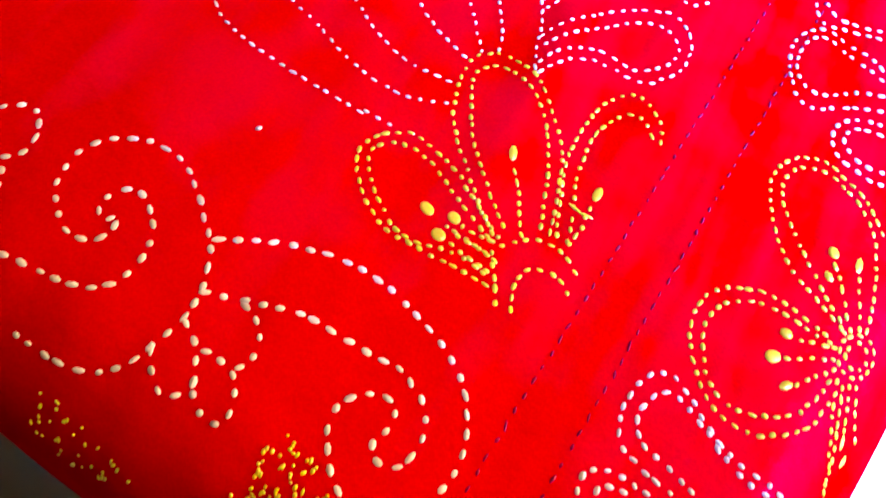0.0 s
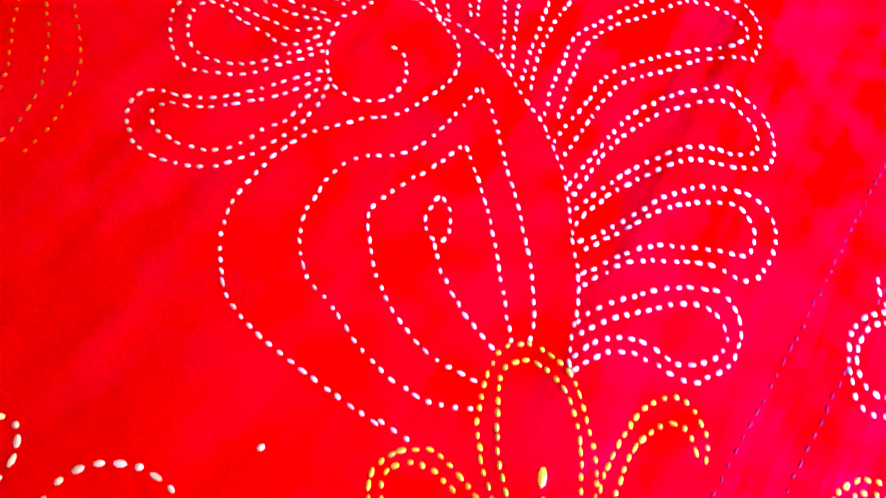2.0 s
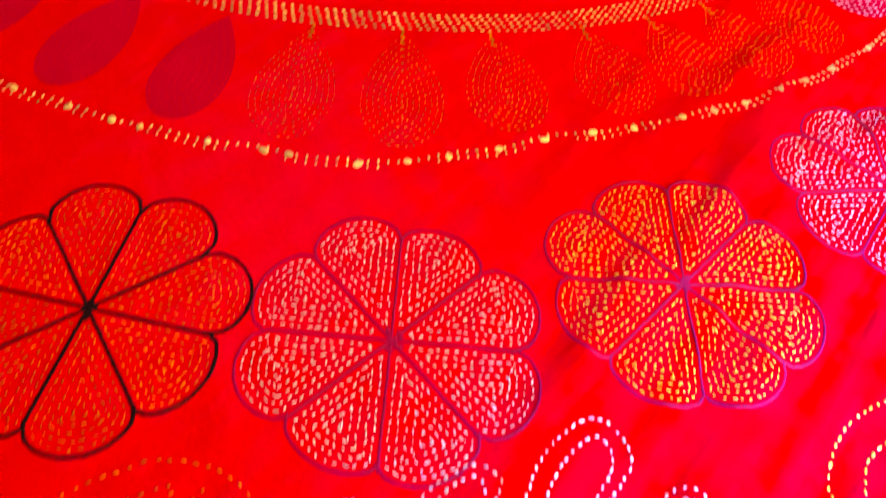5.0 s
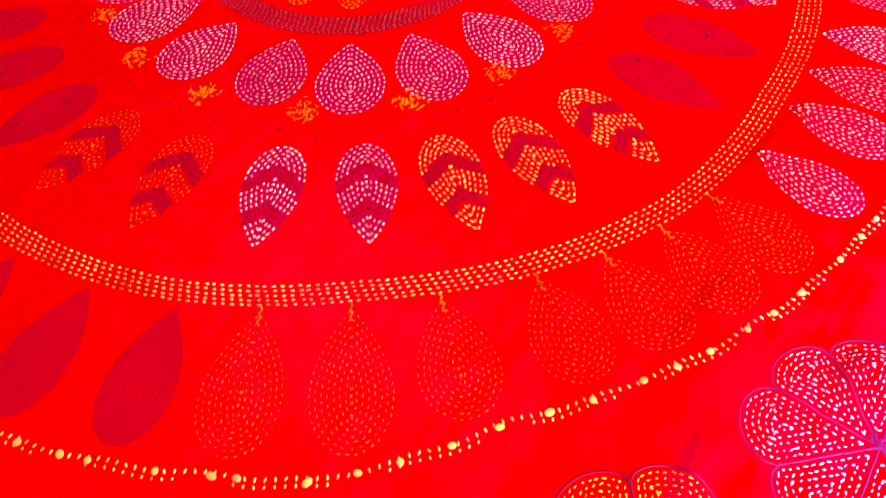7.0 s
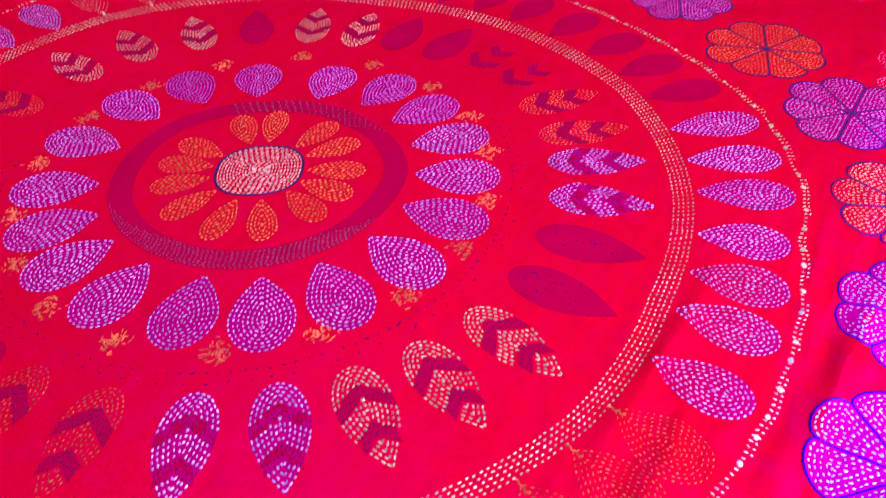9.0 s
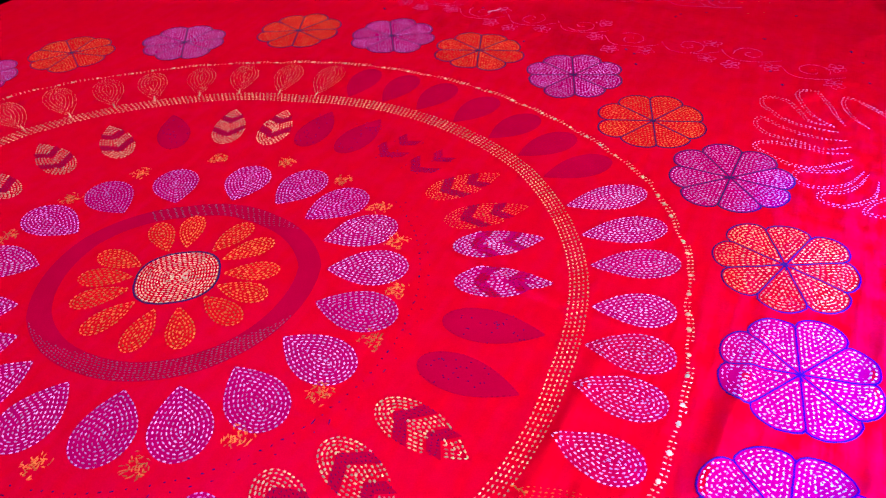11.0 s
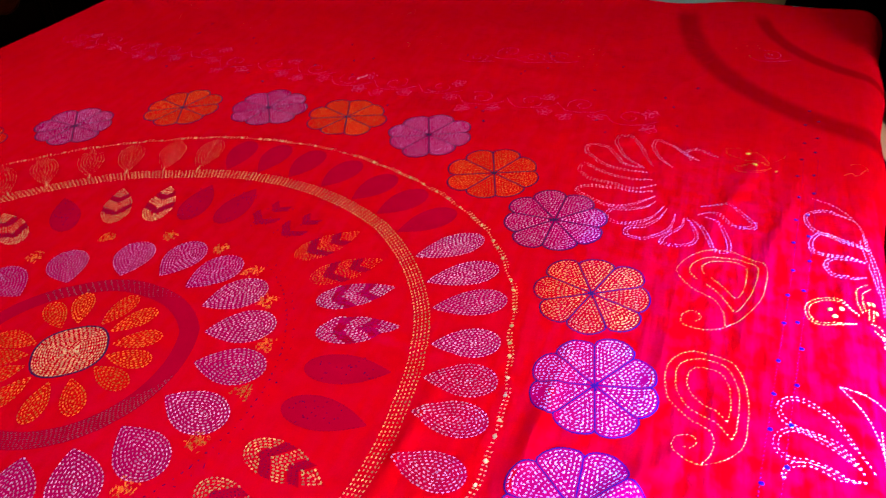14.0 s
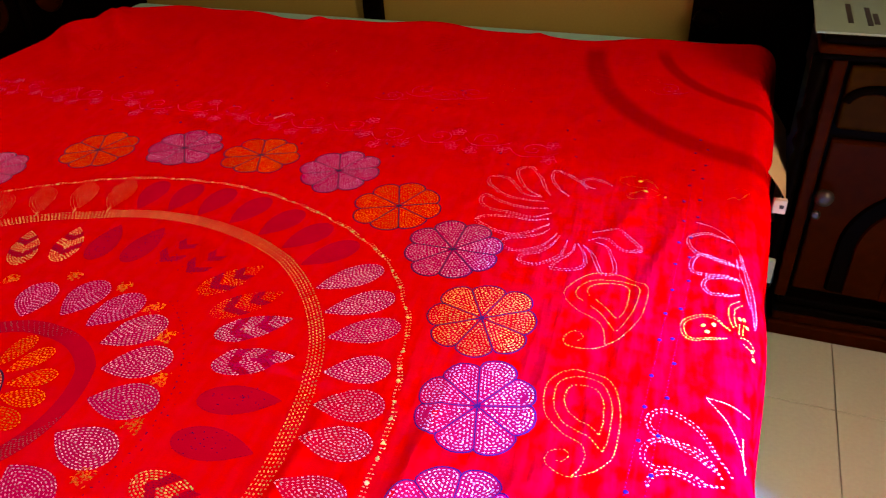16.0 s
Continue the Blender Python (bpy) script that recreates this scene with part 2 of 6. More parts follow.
def box(x0, x1, y0, y1, z0, z1, bevel=0.0, bm=None):
    bm = bm or bmesh.new()
    made = bmesh.ops.create_cube(bm, size=1.0, matrix=Matrix.LocRotScale(((x0 + x1) / 2, (y0 + y1) / 2, (z0 + z1) / 2), None, (x1 - x0, y1 - y0, z1 - z0)))
    if bevel:
        edges = list({e for v in made["verts"] for e in v.link_edges})
        bmesh.ops.bevel(bm, geom=edges, offset=bevel, segments=3, profile=0.5, affect="EDGES")
    return bm


def lathe(profile, at, segments=20, axis="z", bm=None):
    """A turned piece from (radius, height) pairs."""
    bm = bm or bmesh.new()
    rings = []
    for r, h in profile:
        ring = []
        for k in range(segments):
            a = math.tau * k / segments
            p = (r * math.cos(a), r * math.sin(a), h) if axis == "z" else (r * math.cos(a), -h, r * math.sin(a))
            ring.append(bm.verts.new(Vector(p) + Vector(at)))
        rings.append(ring)
    for a, b in zip(rings, rings[1:]):
        for k in range(segments):
            bm.faces.new((a[k], a[(k + 1) % segments], b[(k + 1) % segments], b[k]))
    bm.faces.new(rings[0][::-1]), bm.faces.new(rings[-1])
    return bm


# ---- the cloth's shape ----
PULL = 6.0
RIGHT, LEFT, FOOT, HEAD, ROUND = 0.905, -0.975, -0.79, 1.41, 0.045


def wave(u, v, ax, ay, phase):
    return np.sin(ax * u + ay * v + phase)


def relief(u, v):
    """Height of the cloth over the mattress: soft waves, creases and the heap over the pillows."""
    z = 0.0012 * wave(u, v, 9, 5, 0.3) + 0.0010 * wave(u, v, -6, 13, 1.1)
    # fine pull wrinkles, stronger towards the side where the cloth is stretched over the edge
    drag = 0.01 + 0.9 / (1 + np.exp(-(u - 0.52) * 11)) * (0.25 + 0.75 * np.exp(-((v + 0.25) / 0.25) ** 2))
    for ku, kv, phase, high in PULLS:
        z = z + high * drag * wave(u, v, ku, kv, phase) * (0.5 + 0.5 * wave(u, v, kv * 0.11, -ku * 0.13, phase * 3))
    # a soft rise at the foot corner
    z = z + 0.005 * np.exp(-((u - 0.650) / 0.08) ** 2 - ((v + 0.705) / 0.065) ** 2)
    # creases that run across the foot end and beside the rings
    for cu, cv, ang, length, width, high in CREASES:
        c, s = math.cos(math.radians(ang)), math.sin(math.radians(ang))
        a, b = (u - cu) * c + (v - cv) * s, -(u - cu) * s + (v - cv) * c
        z = z + high * np.exp(-(a / length) ** 2 - ((b + 0.02 * np.sin(a * 9)) / width) ** 2)
    return z


PULLS = [(math.cos(math.radians(a)) * math.tau / w, math.sin(math.radians(a)) * math.tau / w, p, w * 0.024) for a, w, p in (
    (PULL - 8, 0.036, 0.4), (PULL + 5, 0.027, 2.1), (PULL - 3, 0.022, 4.0), (PULL + 11, 0.031, 5.2), (PULL, 0.018, 1.3), (PULL + 70, 0.026, 2.7), (PULL - 14, 0.045, 0.9))]
CREASES = [
    (-0.80, 1.215, -33, 0.15, 0.030, 0.034), (-0.56, 1.095, -22, 0.12, 0.020, 0.012), (-0.82, 1.055, -30, 0.11, 0.024, 0.026), (-0.90, 1.20, 40, 0.12, 0.06, 0.020), (-0.47, 1.13, -50, 0.07, 0.014, 0.009), (-0.42, 1.06, -62, 0.05, 0.010, 0.006), (-0.64, 1.01, -20, 0.10, 0.020, 0.006),
    (-0.30, 1.10, -30, 0.14, 0.02, 0.006), (0.34, 1.36, 80, 0.05, 0.02, 0.010), (-0.27, 1.37, 85, 0.05, 0.02, 0.012),
    (0.62, -0.40, 108, 0.16, 0.010, 0.00375), (0.68, -0.30, 112, 0.15, 0.008, 0.00375), (0.57, -0.30, 110, 0.12, 0.008, 0.003), (0.54, -0.38, 113, 0.12, 0.008, 0.003),
    (0.72, -0.50, 106, 0.14, 0.010, 0.00375), (0.52, -0.20, 112, 0.12, 0.008, 0.003), (0.48, -0.14, 100, 0.09, 0.008, 0.00375), (0.44, -0.22, 108, 0.10, 0.007, 0.002),
    (0.33, 0.16, 5, 0.14, 0.007, 0.004), (0.44, 0.02, 100, 0.10, 0.008, 0.004), (0.56, 0.10, 98, 0.10, 0.009, 0.005), (0.60, -0.06, 72, 0.12, 0.012, 0.006), (0.66, 0.05, 68, 0.12, 0.012, 0.005), (0.66, 0.22, 100, 0.14, 0.009, 0.003),
    (0.70, 0.62, 88, 0.16, 0.012, 0.005), (0.76, 0.52, 92, 0.14, 0.010, 0.005), (0.84, 0.40, 94, 0.16, 0.012, 0.004), (0.52, 0.72, 70, 0.12, 0.01, 0.003), (0.74, 0.30, 92, 0.12, 0.01, 0.003),
    (0.28, 0.92, 8, 0.25, 0.02, 0.004), (-0.1, 0.95, -6, 0.3, 0.02, 0.004), (0.1, 1.12, 4, 0.3, 0.02, 0.005),
]
# small wrinkles where the cloth was slept on, towards the pillows
folds = np.random.default_rng(11)
CREASES += [(folds.uniform(-0.9, 0.75), folds.uniform(0.70, 1.36), folds.choice((4, -12, 95, 70)) + folds.normal(0, 10), folds.uniform(0.03, 0.08), folds.uniform(0.005, 0.010), folds.uniform(0.0008, 0.0024)) for k in range(110)]
CREASES += [(folds.uniform(-0.7, 0.7), folds.uniform(-0.6, 0.7), folds.choice((4, -12, 95, 110)) + folds.normal(0, 10), folds.uniform(0.05, 0.14), folds.uniform(0.005, 0.009), folds.uniform(0.0006, 0.0014)) for k in range(30)]


def bend(s):
    """A strip that leaves the flat at s = 0, turns over a round edge and hangs: how far out and how far down."""
    turn = ROUND * math.pi / 2
    a = np.clip(s, 0, turn) / ROUND
    out = np.minimum(s, 0) + ROUND * np.sin(a)
    down = ROUND * (1 - np.cos(a)) + np.maximum(s - turn, 0)
    return out + 0.10 * np.maximum(s - turn, 0), down


def drape(u, v):
    """The place of the point (u, v) of the cloth, arrays of the same shape."""
    u, v = np.asarray(u, float), np.asarray(v, float)
    x1, d1 = bend(u - (RIGHT - ROUND))
    x0, d0 = bend((LEFT + ROUND) - u)
    y0, d2 = bend((FOOT + ROUND) - v)
    x = np.where(u > 0, x1 + RIGHT - ROUND, LEFT + ROUND - x0)
    y = np.where(v < 0, FOOT + ROUND - y0, v)
    flat = np.exp(-((d1 + d0 + d2) / 0.05))
    z = BED_TOP + relief(u, v) * flat - d1 - d0 - d2
    # folds in the hanging sides
    hang = 1 - flat
    x = x + hang * np.where(d2 > d1 + d0, 0, 0.010 * np.sin(v * 19) * np.sign(u))
    y = y + hang * np.where(d2 > d1 + d0, 0.010 * np.sin(u * 17), 0)
    return np.stack([x, y, z], -1)


bedspread = tagged(new("bedspread"), "red cotton bedspread with white, yellow and orange running-stitch embroidery", "bedspread")
bedspread.location = (0, 0, 0)

NU, NV = 430, 450
us = np.linspace(LEFT - 0.30, RIGHT + 0.33, NU)
vs = np.linspace(FOOT - 0.36, HEAD, NV)
gu, gv = np.meshgrid(us, vs)
gv = gv + np.where(gv > 1.30, (gv - 1.30) / 0.11 * (0.018 * np.sin(gu * 9 + 1) + 0.010 * np.sin(gu * 23)), 0)
grid = drape(gu, gv).reshape(-1, 3)
quads = [(j * NU + i, j * NU + i + 1, (j + 1) * NU + i + 1, (j + 1) * NU + i) for j in range(NV - 1) for i in range(NU - 1)]
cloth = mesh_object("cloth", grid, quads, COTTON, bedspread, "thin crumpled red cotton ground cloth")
solid = cloth.modifiers.new("thickness", "SOLIDIFY")
solid.thickness, solid.offset = 0.003, -1.0

# ---- stitches ----
def dome(sides, rings):
    """A low dome on an oval of unit size: places and faces."""
    pts, faces = [], []
    for r, h in rings:
        pts += [(0.5 * r * math.cos(math.tau * k / sides), 0.5 * r * math.sin(math.tau * k / sides), h) for k in range(sides)]
    pts.append((0, 0, 1))
    for j in range(len(rings) - 1):
        faces += [(j * sides + k, j * sides + (k + 1) % sides, (j + 1) * sides + (k + 1) % sides, (j + 1) * sides + k) for k in range(sides)]
    top = (len(rings) - 1) * sides
    faces += [(top + k, top + (k + 1) % sides, len(pts) - 1) for k in range(sides)]
    return np.array(pts), faces


GRAIN, GRAIN_FACES = dome(7, [(1, 0), (0.72, 0.72)])
BUTTON, BUTTON_FACES = dome(14, [(1, 0), (0.9, 0.5), (0.6, 0.88)])
dice = np.random.default_rng(5)


class Sewing:
    """Collects stitches (place, direction, length, width) and makes them one mesh that lies on the cloth."""

    def __init__(self):
        self.rows = []

    def stitch(self, u, v, du, dv, length, width):
        self.rows.append((u, v, math.atan2(dv, du), length, width))

    def run(self, points, length=0.0034, gap=0.0030, width=0.0017, jitter=0.00025, skip=None):
        """Running stitch along a line of points."""
        p = np.asarray(points, float)
        seg = np.hypot(*np.diff(p, axis=0).T)
        s = np.concatenate([[0], np.cumsum(seg)])
        total = s[-1]
        n = max(1, int(round(total / (length + gap))))
        step = total / n
        mids = (np.arange(n) + 0.5) * step + dice.normal(0, 0.05 * step, n)
        half = np.clip(length * step / (length + gap) * dice.uniform(0.75, 1.2, n) / 2, 0.0004, None)
        ax, ay = np.interp(mids - half, s, p[:, 0]), np.interp(mids - half, s, p[:, 1])
        bx, by = np.interp(mids + half, s, p[:, 0]), np.interp(mids + half, s, p[:, 1])
        ax, ay, bx, by = (q + dice.normal(0, jitter, n) for q in (ax, ay, bx, by))
        for a, b, c, d in zip(ax, ay, bx, by):
            if skip is not None and skip((a + c) / 2, (b + d) / 2):
                continue
            self.stitch((a + c) / 2, (b + d) / 2, c - a, d - b, math.hypot(c - a, d - b) + 0.0003, width * dice.uniform(0.8, 1.2))

    def cord(self, points, width):
        """A closed line of thread without gaps: stitches that overlap."""
        p = np.asarray(points, float)
        s = np.concatenate([[0], np.cumsum(np.hypot(*np.diff(p, axis=0).T))])
        q = np.arange(0, s[-1], 0.0016)
        x, y = np.interp(q, s, p[:, 0]), np.interp(q, s, p[:, 1])
        dx, dy = np.gradient(x), np.gradient(y)
        for k in range(len(q)):
            self.stitch(x[k] + dice.normal(0, 0.0001), y[k] + dice.normal(0, 0.0001), dx[k], dy[k], 0.0056, width * dice.uniform(0.92, 1.08))

    def knot(self, u, v, length, width, angle):
        self.stitch(u, v, math.cos(math.radians(angle)), math.sin(math.radians(angle)), length, width)

    def make(self, name, mat, parent, label="", lift=0.0004):
        if not self.rows:
            return None
        r = np.array(self.rows)
        u, v, a, ln, wd = r.T
        o = drape(u, v)
        e = 0.002
        tu, tv = (drape(u + e, v) - o) / e, (drape(u, v + e) - o) / e
        nn = np.cross(tu, tv)
        nn /= np.linalg.norm(nn, axis=1)[:, None]
        d = tu * np.cos(a)[:, None] + tv * np.sin(a)[:, None]
        d /= np.linalg.norm(d, axis=1)[:, None]
        side = np.cross(nn, d)
        high = np.minimum(wd * 0.10, 0.0004)
        verts, faces, count = [], [], 0
        for pick, g, shape in ((wd <= 0.0032, GRAIN, GRAIN_FACES), (wd > 0.0032, BUTTON, BUTTON_FACES)):
            m = int(pick.sum())
            if not m:
                continue
            low = (o + nn * (lift - 0.00025))[pick][:, None]
            pts = low + d[pick][:, None] * (ln[pick][:, None, None] * g[None, :, 0:1]) + side[pick][:, None] * (wd[pick][:, None, None] * g[None, :, 1:2]) + nn[pick][:, None] * ((high[pick][:, None, None] + 0.00025) * g[None, :, 2:3])
            verts.append(pts.reshape(-1, 3))
            faces += [tuple(count + len(g) * k + i for i in f) for k in range(m) for f in shape]
            count += m * len(g)
        verts = np.vstack(verts)
        return mesh_object(name, verts, faces, mat, parent, label)


def outline(points, n=0):
    """A smooth closed or open curve through a few points (Catmull-Rom)."""
    p = np.asarray(points, float)
    out = []
    k = len(p)
    for i in range(k - 1):
        a, b, c, d = p[max(i - 1, 0)], p[i], p[i + 1], p[min(i + 2, k - 1)]
        for t in np.linspace(0, 1, 9)[:-1]:
            out.append(0.5 * ((2 * b) + (c - a) * t + (2 * a - 5 * b + 4 * c - d) * t * t + (3 * b - a - 3 * c + d) * t ** 3))
    out.append(p[-1])
    return np.array(out)


def dense(loop, step=0.0008):
    p = np.vstack([loop, loop[:1]])
    s = np.concatenate([[0], np.cumsum(np.hypot(*np.diff(p, axis=0).T))])
    q = np.arange(0, s[-1], step)
    return np.stack([np.interp(q, s, p[:, 0]), np.interp(q, s, p[:, 1])], 1)


def rings_inside(loop, first, pitch, count):
    """Lines that follow a closed outline (counterclockwise) at growing distance inside it."""
    p = dense(loop)
    t = np.roll(p, -2, 0) - np.roll(p, 2, 0)
    t /= np.linalg.norm(t, axis=1)[:, None] + 1e-12
    nrm = np.stack([-t[:, 1], t[:, 0]], 1)
    found = []
    for k in range(count):
        dist = first + k * pitch
        q = p + nrm * dist
        near = np.min(np.hypot(q[:, None, 0] - p[None, ::3, 0], q[:, None, 1] - p[None, ::3, 1]), axis=1)
        ok = near > dist * 0.93 - 0.0002
        if ok.sum() < 6:
            break
        start = int(np.argmin(ok)) if not ok.all() else 0
        q, ok = np.roll(q, -start, 0), np.roll(ok, -start)
        line = []
        for point, good in zip(q, ok):
            if good and (not line or np.hypot(*(point - line[-1])) < 0.003):
                line.append(point)
                continue
            if len(line) > 3:
                found.append(np.array(line))
            line = [point] if good else []
        if len(line) > 3:
            found.append(np.array(line))
    return found


def teardrop(length, width, blunt=0.62, n=48):
    """A leaf along +x with its point at 0 and its round end at length; counterclockwise."""
    x = (1 - np.cos(math.pi * np.linspace(0, 1, n))) / 2
    h = np.where(x < blunt, np.sin(math.pi / 2 * np.minimum(x / blunt, 1)) ** 0.9, np.sqrt(np.clip(1 - ((x - blunt) / (1 - blunt)) ** 2, 0, 1)))
    low = np.stack([x * length, -h * width / 2], 1)
    return np.vstack([low, np.stack([x * length, h * width / 2], 1)[-2:0:-1]])


def turned(points, angle, at=(0, 0)):
    c, s = math.cos(math.radians(angle)), math.sin(math.radians(angle))
    p = np.asarray(points, float)
    return np.stack([at[0] + c * p[:, 0] - s * p[:, 1], at[1] + s * p[:, 0] + c * p[:, 1]], 1)


def polar(r, a):
    return np.array((r * math.cos(math.radians(a)), r * math.sin(math.radians(a))))


def dye(loop, mat, parent, label="", name="dyed_patch", rings=6):
    """A dyed patch in the cloth within a closed outline."""
    p = dense(np.asarray(loop, float), 0.004)
    c = p.mean(0)
    n = len(p)
    flat = np.vstack([c + (p - c) * f for f in np.linspace(1, 0.12, rings)] + [[c]])
    faces = [(k * n + i, k * n + (i + 1) % n, (k + 1) * n + (i + 1) % n, (k + 1) * n + i) for k in range(rings - 1) for i in range(n)]
    faces += [((rings - 1) * n + i, (rings - 1) * n + (i + 1) % n, rings * n) for i in range(n)]
    return laid(name, flat, faces, mat, parent, label)


def laid(name, flat, faces, mat, parent, label=""):
    """A flat shape in the cloth's own coordinates, laid on the cloth."""
    u, v = flat[:, 0], flat[:, 1]
    o, e = drape(u, v), 0.002
    nn = np.cross(drape(u + e, v) - o, drape(u, v + e) - o)
    nn /= np.linalg.norm(nn, axis=1)[:, None]
    return mesh_object(name, o + nn * 0.00025, faces, mat, parent, label)


def motif(name, mat, sew, label="", parent=None):
    if name == "scroll_motif":
        sew.rows = [(u + 0.0025, v - 0.0017, *rest) for u, v, *rest in sew.rows]
    if name in ("scroll_motif", "lotus_motif", "border_flower_motif") and len(sew.rows) <= 300:
        # bold stitches that can be told apart one by one
        holder = tagged(new(name), label)
        holder.parent = parent or bedspread
        for row in sew.rows:
            one = Sewing()
            one.rows.append(row)
            one.make("stitch", mat, holder)
        return holder
    return sew.make(name, mat, parent or bedspread, label)


# ---- the middle of the big round ----
# ring radii are read off the camera's view and change with the angle
def by_angle(a, angles, values):
    return float(np.interp((a + 180) % 360 - 180, angles, values))


def stretch(a):
    return by_angle(a, (-180, -105, -41, -7, 30, 57, 111, 137, 164, 180), (1.04, 0.97, 0.950, 0.985, 1.02, 1.02, 0.935, 0.965, 1.03, 1.04))


def band_middle(a):
    return by_angle(a, (-180, -80, -60, -42, -10, 10, 29, 57, 84, 111, 138, 165, 180), (0.45, 0.4155, 0.417, 0.412, 0.423, 0.419, 0.429, 0.433, 0.418, 0.404, 0.426, 0.4555, 0.45))


def bead_radius(a):
    return by_angle(a, (-180, -66.5, -51, -45, -38.6, -32.6, -25, -14, 3.7, 23.4, 30.6, 46.5, 69.7, 95, 119.5, 143, 161, 180), (0.57, 0.533, 0.532, 0.535, 0.526, 0.517, 0.519, 0.522, 0.526, 0.531, 0.547, 0.557, 0.538, 0.527, 0.525, 0.549, 0.584, 0.57))



arcs = lambda r, a0, a1, n=200: np.array([polar(r, a) for a in np.linspace(a0, a1, n)])
oval = np.array([(math.copysign(abs(math.cos(a)) ** 0.8, math.cos(a)) * 0.045, math.copysign(abs(math.sin(a)) ** 0.8, math.sin(a)) * 0.041) for a in np.linspace(0, math.tau, 90)[:-1]])
oval = turned(oval, 38)
sew = Sewing()
for ring in rings_inside(oval, 0.0024, 0.0032, 20):
    sew.run(ring, 0.0038, 0.0018, 0.0018)
middle = motif("centre_disc", PALE, sew, "cream stitched centre disc with a navy rim")
sew = Sewing()
sew.cord(np.vstack([oval, oval[:1]]), 0.0026)
motif("rim", NAVY, sew, "dark navy rim", middle)

for a in (33.7, 11.4, -11, -42, -70.4, -102.4, -130, -152, -173.4, 148, 124.8, 86.2, 61.7):
    leaf = turned(teardrop(0.062, 0.030, 0.64), a, polar(0.049, a))
    sew = Sewing()
    for ring in rings_inside(leaf, 0.001, 0.0036, 10):
        sew.run(ring, 0.0036, 0.0020, 0.0018)
    dye(leaf, ORANGE_DYE, motif("petal_motif", ORANGE, sew, "orange stitched petal round the centre disc"), rings=4)

def band_edge(a):
    return by_angle(a, (-180, -128, -83, -53, 8, 35, 80, 131, 180), (0.150, 0.152, 0.145, 0.146, 0.151, 0.155, 0.138, 0.1335, 0.150))


turns = np.linspace(-180, 180, 241)[:-1]
flat = np.vstack([[polar(band_edge(a) - 0.0245 * f, a) for a in turns] for f in np.linspace(0, 1, 6)])
ring_band = laid("ring_band", flat, [(k * 240 + i, k * 240 + (i + 1) % 240, (k + 1) * 240 + (i + 1) % 240, (k + 1) * 240 + i) for k in range(5) for i in range(240)], VIOLET_DYE, bedspread, "dull plum dyed ring round the petals")
sew = Sewing()
for k in range(8):
    for a0, a1, gap in ((-125 + 5 * k, 5 - 3 * k, 0.0026), (62 + 2 * k, 150, 0.0060)):
        sew.run(np.array([polar(band_edge(a) - 0.002 - 0.0029 * k, a) for a in np.linspace(a0, a1, 200)]), 0.0022, gap, 0.0011)
GREY = material("grey_thread", (0.20, 0.09, 0.13), 0.5, grain=1500, spread=0.2, stains=40, gloss=0.3, uneven=0.4)
tagged(sew.make("worn_stitching", GREY, ring_band, "sparse grey stitches", lift=0.0006), kind="stuff")

for a in (32, 50.2, 68.5, 87.5, 109, 137, 159.8, 179.5, -159, -137, -119.4, -102.5, -83, -61.5, -43, -24.6, -5.2, 14):
    grown = by_angle(a, (-180, -159, -83, -62, -43, 12, 50, 88, 109, 137, 160, 180), (1.04, 1.03, 0.97, 0.965, 0.99, 1.015, 1.0, 0.96, 0.895, 0.91, 0.99, 1.04))
    leaf = turned(teardrop(0.088 * grown, 0.058, 0.60), a, polar(0.160 * grown, a))
    sew = Sewing()
    for ring in rings_inside(leaf, 0.001, 0.0040, 12):
        sew.run(ring, 0.0034, 0.0023, 0.0016)
    dye(leaf, LEAF_DYE, motif("leaf_motif", MAUVE_LILAC if 60 < a < 181 else LILAC, sew, "lilac-white stitched leaf with its point to the centre"))

for a in (23.5, 42.3, 59.4, 78.2, 100.8, 123.6, 147.5, 169.3, -169.7, -148, -128, -110, -92, -72.9, -51.7, -31.6, -12.5, 5.6):
    sew = Sewing()
    c = polar(0.240, a)
    for k in range(46):
        p = c + np.clip(dice.normal(0, 0.0065, 2), -0.011, 0.011)
        sew.knot(p[0], p[1], dice.uniform(0.003, 0.006), 0.0012, a + 90 * (k % 2) + dice.normal(0, 22))
    tagged(motif("cross_motif", ORANGE, sew, "small orange star of crossed stitches"), kind="stuff")

# dotted guide rings
sew = Sewing()
sew.run(arcs(0.262, -150, 60, 400), 0.0020, 0.008, 0.0015, 0.0008)
sew.run(arcs(0.272, -150, 60, 400), 0.0016, 0.016, 0.0012, 0.0010)
motif("tacking_line", NAVY, sew, "sparse navy tacking stitches in a ring")

